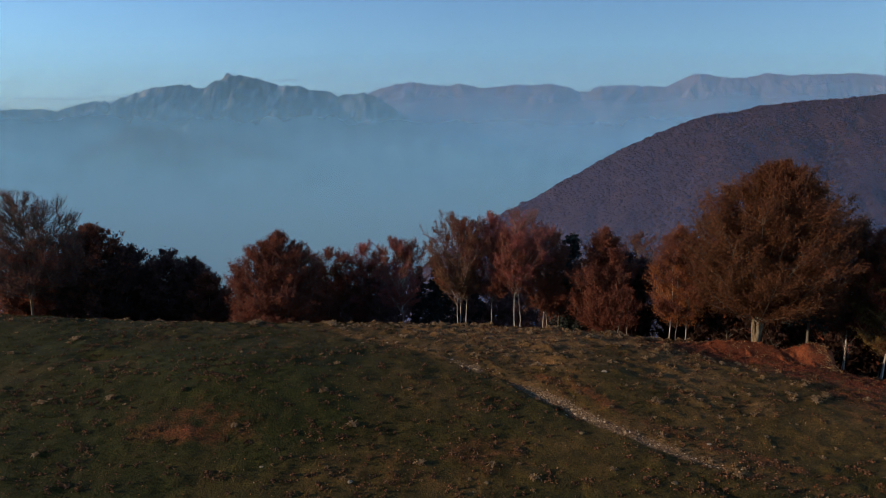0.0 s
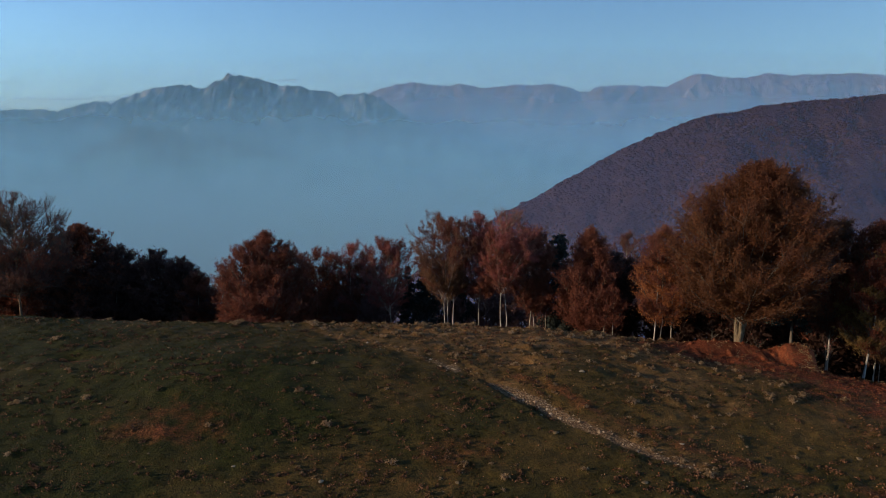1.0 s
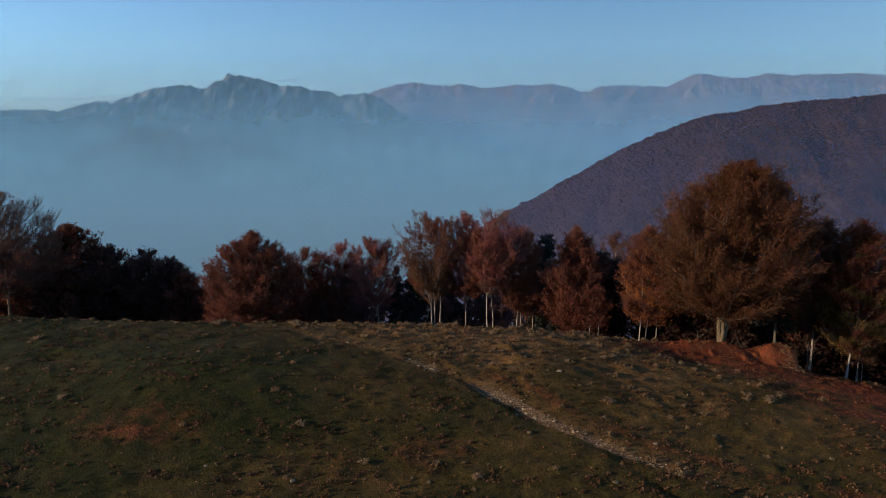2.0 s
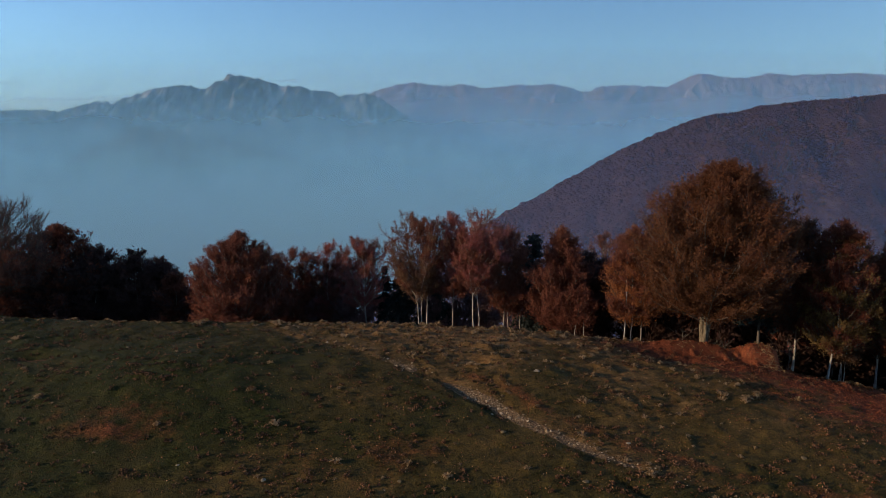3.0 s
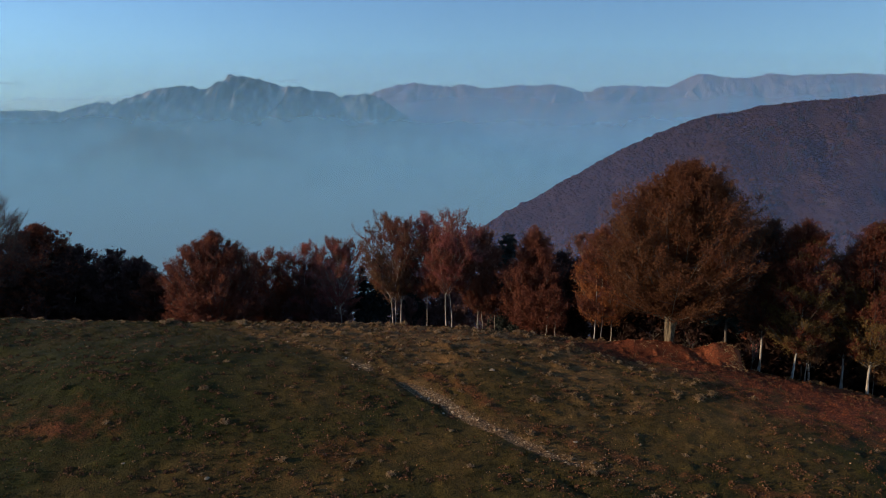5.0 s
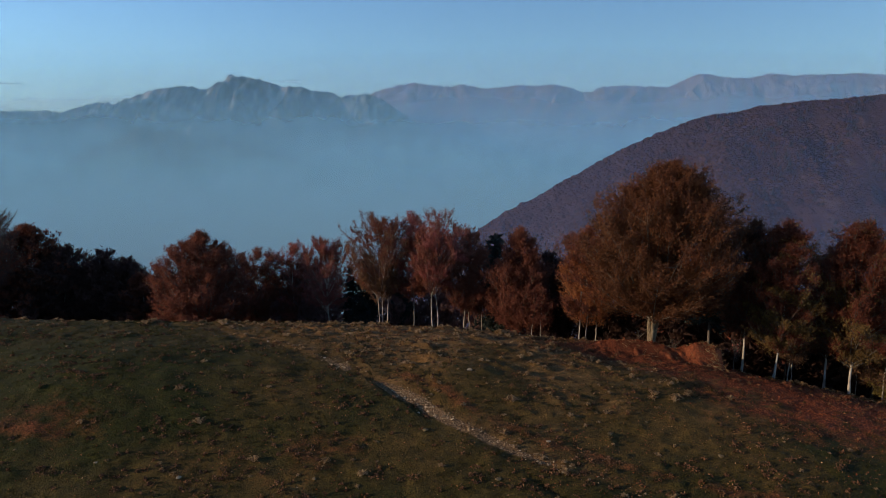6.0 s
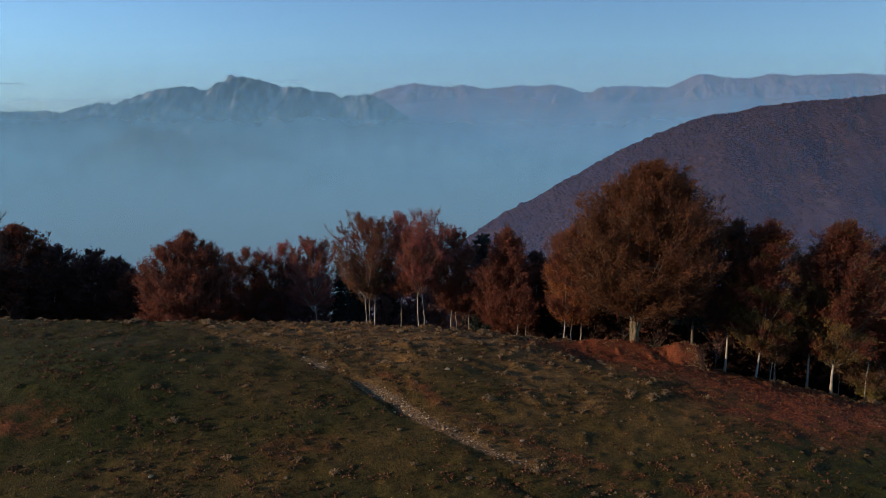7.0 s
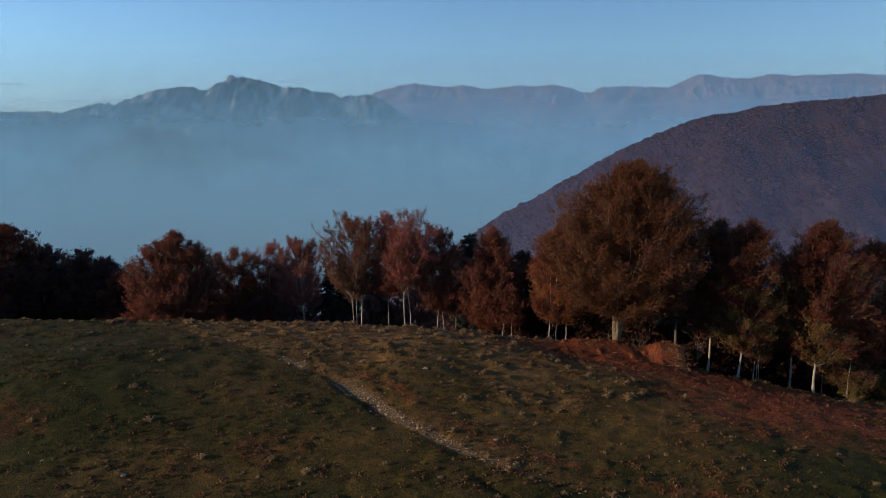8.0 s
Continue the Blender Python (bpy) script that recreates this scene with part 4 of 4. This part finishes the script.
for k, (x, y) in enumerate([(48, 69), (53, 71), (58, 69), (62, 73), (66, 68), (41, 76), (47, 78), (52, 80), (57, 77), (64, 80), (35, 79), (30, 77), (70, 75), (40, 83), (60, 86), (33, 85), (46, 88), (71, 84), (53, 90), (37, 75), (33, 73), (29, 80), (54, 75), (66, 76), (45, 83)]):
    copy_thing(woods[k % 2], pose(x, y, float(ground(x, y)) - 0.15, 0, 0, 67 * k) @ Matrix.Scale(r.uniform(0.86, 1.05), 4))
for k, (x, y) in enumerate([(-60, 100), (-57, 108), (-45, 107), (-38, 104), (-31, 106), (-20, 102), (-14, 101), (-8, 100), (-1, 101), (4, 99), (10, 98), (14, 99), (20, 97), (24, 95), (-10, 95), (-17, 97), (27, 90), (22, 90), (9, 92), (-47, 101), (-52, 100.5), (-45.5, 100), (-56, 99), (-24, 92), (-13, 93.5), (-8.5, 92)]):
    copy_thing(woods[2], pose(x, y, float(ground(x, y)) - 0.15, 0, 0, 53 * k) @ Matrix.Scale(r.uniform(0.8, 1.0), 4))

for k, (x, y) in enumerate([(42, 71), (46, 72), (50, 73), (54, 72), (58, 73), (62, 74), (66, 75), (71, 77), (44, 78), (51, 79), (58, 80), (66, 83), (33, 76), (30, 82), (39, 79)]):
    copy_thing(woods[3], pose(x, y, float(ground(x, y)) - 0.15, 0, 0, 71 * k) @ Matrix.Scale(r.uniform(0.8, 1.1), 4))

for k, (x, y) in enumerate([(-9, 88), (3.5, 88), (7, 90), (11, 88), (15, 87), (22.5, 85), (-13, 89), (-27, 88)]):
    copy_thing(woods[2], pose(x, y, float(ground(x, y)) - 0.15, 0, 0, 37 * k) @ Matrix.Scale(r.uniform(0.42, 0.52), 4))


# ---- grass, tussocks, fallen leaves, gravel ----
def blades(x, y, count, length, width, splay, r, loose=0.15, tall=(0.5, 1.0)):
    """Clumps of pointed blades rooted on the ground."""
    n = len(x) * count
    ow = np.repeat(np.arange(len(x)), count)
    a = r.uniform(0, 6.283, n)
    ln = np.broadcast_to(length, len(x))[ow] * r.uniform(0.55, 1.25, n)
    out = np.stack([np.cos(a), np.sin(a)], -1)
    off = loose * ln * np.sqrt(r.random(n))
    bx, by = x[ow] + out[:, 0] * off, y[ow] + out[:, 1] * off
    root = np.stack([bx, by, ground(bx, by) - 0.02], -1)
    side = np.stack([-out[:, 1], out[:, 0], np.zeros(n)], -1) * (width * ln)[:, None]
    tip = root + np.stack([out[:, 0] * ln * splay, out[:, 1] * ln * splay, ln * r.uniform(*tall, n)], -1)
    return np.stack([root - side, root + side, tip], 1).reshape(-1, 3), np.arange(3 * n).reshape(n, 3)


def mops(x, y, count, size, r):
    """Tussocks: humps of long dry blades that rise from the middle and droop over to the ground all round."""
    n = len(x) * count
    ow = np.repeat(np.arange(len(x)), count)
    a, q, sz = r.uniform(0, 6.283, n), np.sqrt(r.random(n)), size[ow]
    out = np.stack([np.cos(a), np.sin(a), np.zeros(n)], -1)
    side = np.stack([-out[:, 1], out[:, 0], np.zeros(n)], -1) * (sz * r.uniform(0.05, 0.13, n))[:, None]
    up = np.array([0, 0, 1.0])
    base = np.stack([x[ow], y[ow], ground(x, y)[ow] - 0.03], -1) + out * (0.35 * q * sz)[:, None]
    mid = base + out * (0.35 * q * sz)[:, None] + up * (sz * r.uniform(0.45, 0.85, n) * (1 - 0.45 * q))[:, None]
    tip = mid + out * (sz * r.uniform(0.25, 0.6, n))[:, None] - up * (sz * r.uniform(-0.1, 0.45, n))[:, None]
    v = np.stack([base - side, base + side, mid + side * 0.9, tip, mid - side * 0.9], 1).reshape(-1, 3)
    k = 5 * np.arange(n)[:, None]
    return v, np.concatenate([k + np.array([[0, 1, 2]]), k + np.array([[0, 2, 4]]), k + np.array([[4, 2, 3]])])


def scatter(n, lo, hi, r):
    return r.uniform(lo[0], hi[0], n), r.uniform(lo[1], hi[1], n)


r = np.random.default_rng(3)
x, y = scatter(30000, (-46, 31), (62, 66), r)
keep = (gravel_at(x, y) < 0.4) & (fractal(x, y, 3, 66, 3) > 0.36) & (litter_at(x, y) < 0.8)
x, y = x[keep], y[keep]
v, f = blades(x, y, 5, 0.13 + 0.12 * fractal(x, y, 4, 67, 2), 0.10, 0.55, r, 0.4)
tagged(new("meadow_grass", mesh_from("meadow_grass", v, f, GRASS)), "short green and brown meadow grass in clumps", "grass", kind="stuff")
x, y = scatter(30000, (-46, 31), (62, 64), r)
keep = r.random(len(x)) < np.clip(dry_and_light_at(x, y) * 0.55 + 0.9 * blob(x, y, 12, 61, 40, 2.5) + 1.2 * blob(x, y, 15, 61, 13, 1.8) - 0.10, 0.03, 0.9) * (gravel_at(x, y) < 0.5) * (litter_at(x, y) < 0.55) * (0.10 + 1.6 * (hump(x, y) > 0.02))
x, y = x[keep], y[keep]
big = r.random(len(x)) < 0.8
x, y = x[big], y[big]
v, f = mops(x, y, 30, np.clip(r.gamma(6.0, 0.042, len(x)), 0.1, 0.5), r)
tagged(new("dry_tussocks", mesh_from("dry_tussocks", v, f, DRY)), "pale dry grass tussocks dotted over the meadow", "grass", kind="stuff")
x, y = scatter(320000, (-32, 31), (62, 63), r)
keep = r.random(len(x)) < np.clip(litter_at(x, y) - 0.42, 0.09 * fractal(x, y, 2.5, 43, 3) ** 2, 0.9)
x, y = x[keep], y[keep]
v, f = leaves(np.stack([x, y, ground(x, y) + r.uniform(0.01, 0.07, len(x))], -1), 0.085, 0.5, r)
tagged(new("fallen_leaves", mesh_from("fallen_leaves", v, f, LITTER)), "rust-red fallen beech leaves lying in drifts", "leaves", kind="stuff")

x, y = scatter(22000, (-46, 31), (62, 62), r)
keep = r.random(len(x)) < 2.6 * fractal(x, y, 2.2, 44, 4) ** 2
x, y = x[keep], y[keep]
v, f = leaves(np.stack([x, y, ground(x, y) + r.uniform(0.02, 0.07, len(x))], -1), np.minimum(r.gamma(4.0, 0.017, (len(x), 1)), 0.11), 0.25, r)
tagged(new("withered_leaves", mesh_from("withered_leaves", v, f, WITHERED)), "single curled brown leaves lying about the grass", "leaves", kind="stuff")


x, y = scatter(5200, (-46, 31), (62, 61), r)
keep = r.random(len(x)) < np.clip(1.7 * fractal(x, y, 5.0, 48, 3) ** 2 - 0.18 + 0.45 * blob(x, y, 2, 37, 15, 6), 0.02, 0.8) * (gravel_at(x, y) < 0.4)
x, y = x[keep], y[keep]
ow = np.repeat(np.arange(len(x)), r.poisson(26, len(x)))
sz = r.gamma(5.0, 0.024, len(x))[ow]
px, py = x[ow] + r.normal(0, 1, len(ow)) * sz, y[ow] + r.normal(0, 1, len(ow)) * sz * 0.8
v, f = leaves(np.stack([px, py, ground(px, py) + r.uniform(0.02, 0.22, len(ow)) * np.exp(-((px - x[ow]) ** 2 + (py - y[ow]) ** 2) / (2.5 * sz ** 2))], -1), 0.12, 0.15, r)
tagged(new("leaf_clumps", mesh_from("leaf_clumps", v, f, CLUMP)), "brown withered leaves caught in clumps in the grass", "leaves", kind="stuff")


def stone_points(r, n, size):
    """Small angular stones: six corners each, squashed and turned."""
    o = np.array([(1, 0, 0), (0, 1, 0), (-1, 0, 0), (0, -1, 0), (0, 0, 1), (0, 0, -0.6)], float)
    a = r.uniform(0, 6.283, n)
    v = o[None] * r.uniform(0.55, 1.2, (n, 6, 1)) * size[:, None, None] * np.array([1, 0.75, 0.55])
    c, s = np.cos(a)[:, None], np.sin(a)[:, None]
    v = np.stack([v[..., 0] * c - v[..., 1] * s, v[..., 0] * s + v[..., 1] * c, v[..., 2]], -1)
    f = np.array([(0, 1, 4), (1, 2, 4), (2, 3, 4), (3, 0, 4), (1, 0, 5), (2, 1, 5), (3, 2, 5), (0, 3, 5)])
    return v, (f[None] + 6 * np.arange(n)[:, None, None]).reshape(-1, 3)


x, y = scatter(60000, (-10, 31), (30, 57), r)
keep = r.random(len(x)) < gravel_at(x, y) ** 1.5 * np.clip(2.2 * fractal(x, y, 1.1, 45, 3) - 0.45, 0, 1)
x, y = x[keep], y[keep]
v, f = stone_points(r, len(x), r.gamma(2.0, 0.028, len(x)) + 0.02)
tagged(new("track_gravel", mesh_from("track_gravel", (v + np.stack([x, y, ground(x, y)], -1)[:, None]).reshape(-1, 3), f, GRAVEL)), "pale gravel and rubble washed bare along the track", "gravel", kind="stuff")


def boulder(x, y, size, flat, seed, label, mat=STONE):
    """A weathered field stone, bedded in the turf."""
    bm = bmesh.new()
    bmesh.ops.create_icosphere(bm, subdivisions=2, radius=size)
    rr = random.Random(seed)
    off = Vector((rr.random() * 50, rr.random() * 50, seed))
    for p in bm.verts:
        p.co *= 1 + 0.55 * noise.noise(p.co / size * 0.9 + off) + 0.15 * noise.noise(p.co / size * 2.5 + off)
        p.co.z *= flat
    me = bpy.data.meshes.new("field_stone")
    bm.to_mesh(me)
    bm.free()
    me.materials.append(mat)
    ob = new("field_stone", me)
    ob.matrix_world = pose(x, y, float(ground(x, y)) + size * flat * 0.35, 0, 0, rr.random() * 360)
    return tagged(ob, label, "stone", "stones scattered on the meadow")


for k, (x, y, s) in enumerate([(12.4, 47.9, 0.30), (9.2, 40.5, 0.26), (13.7, 35.7, 0.24), (-5.5, 35.8, 0.22), (17.3, 39.7, 0.20), (-27.4, 43.2, 0.22), (6.3, 49.4, 0.2), (28.2, 38.6, 0.24), (-16.5, 37.6, 0.14), (-11.0, 36.8, 0.16), (2.6, 36.0, 0.18), (-20.5, 50.8, 0.2), (21.6, 40.9, 0.18), (-9.0, 39.0, 0.13), (24.6, 42.7, 0.16)]):
    boulder(x, y, 0.75 * s, 0.4, k, "pale weathered stone bedded in the turf", STONE_PALE if k in (0, 3, 4, 9) else STONE)


def brush_heap(x, y):
    """A long bank of raked leaves with cut straw and sticks, heaped high at one end where it breaks off steeply."""
    r = np.random.default_rng(9)
    root = new("brush_heap")
    root.location = (x, y, float(ground(x, y)))
    tagged(root, "long heaped bank of red-brown leaves with straw and sticks", "heap")
    def surface(u, w):
        """u along the bank (metres, the high end at plus), w across it, -1 to 1 (minus towards the meadow)."""
        high = 0.42 + 1.5 * np.exp(-((u - 0.3) / 1.65) ** 4)
        high = high * np.clip((1.95 - u + 0.25 * np.sin(3 * w)) / 0.55, 0, 1) ** 0.6 * np.clip((u + 10) / 2.0, 0, 1)
        shape = np.where(w < 0, 0.5 + 0.5 * np.cos(np.pi * np.clip(-w, 0, 1)), np.clip(1 - w ** 2, 0, 1) ** 0.7)
        px, py = x + u + 0.25 * high * (u > 1.3), y + w * np.where(w < 0, 2.3, 1.3) - 0.10 * u
        lump = 0.72 + 0.56 * fractal(px, py, 1.1, 15, 4)
        return np.stack([px - x, py - y, ground(px, py) - root.location.z + high * shape * lump - 0.06], -1)
    u, w = np.meshgrid(np.linspace(-10, 2.2, 110), np.linspace(-1, 1, 34))
    part("mound", mesh_from("mound", surface(u, w).reshape(-1, 3), grid_faces(110, 34), plain("leaf_heap", [(0.3, (0.0850, 0.0240, 0.0120)), (0.5, (0.1950, 0.0540, 0.0240)), (0.75, (0.2900, 0.0920, 0.0390))], 6.0, 0.95, (1, 1, 1), 0.1), True), root)
    n = 16000
    c = surface(r.uniform(-9.5, 2.1, n), r.uniform(-1, 0.9, n)) + np.array([0, 0, 0.05])
    tagged(part("leaf_cover", mesh_from("leaf_cover", *leaves(c, 0.075, 0.5, r), LITTER), root), kind="stuff")
    n = 420
    p = surface(np.where(r.random(n) < 0.6, r.normal(1.2, 0.7, n), r.uniform(-8, 1.8, n)).clip(-9, 2.1), r.uniform(-0.95, 0.3, n)) + np.array([0, 0, 0.07])
    d = unit(r.normal(0, 1, (n, 3)) * np.array([0.8, 0.6, 0.3]) + np.array([0.4, -0.3, -0.3])) * r.uniform(0.1, 0.34, (n, 1))
    pts = np.stack([p - d, p + r.normal(0, 0.05, (n, 3)), p + d], 1)
    tagged(part("stick_litter", mesh_from("stick_litter", *tubes(pts, np.repeat(np.array([[0.014, 0.018, 0.009]]), n, 0), 4), STICKS), root, "pale straw and cut sticks"), kind="stuff")


brush_heap(34.6, 59.0)
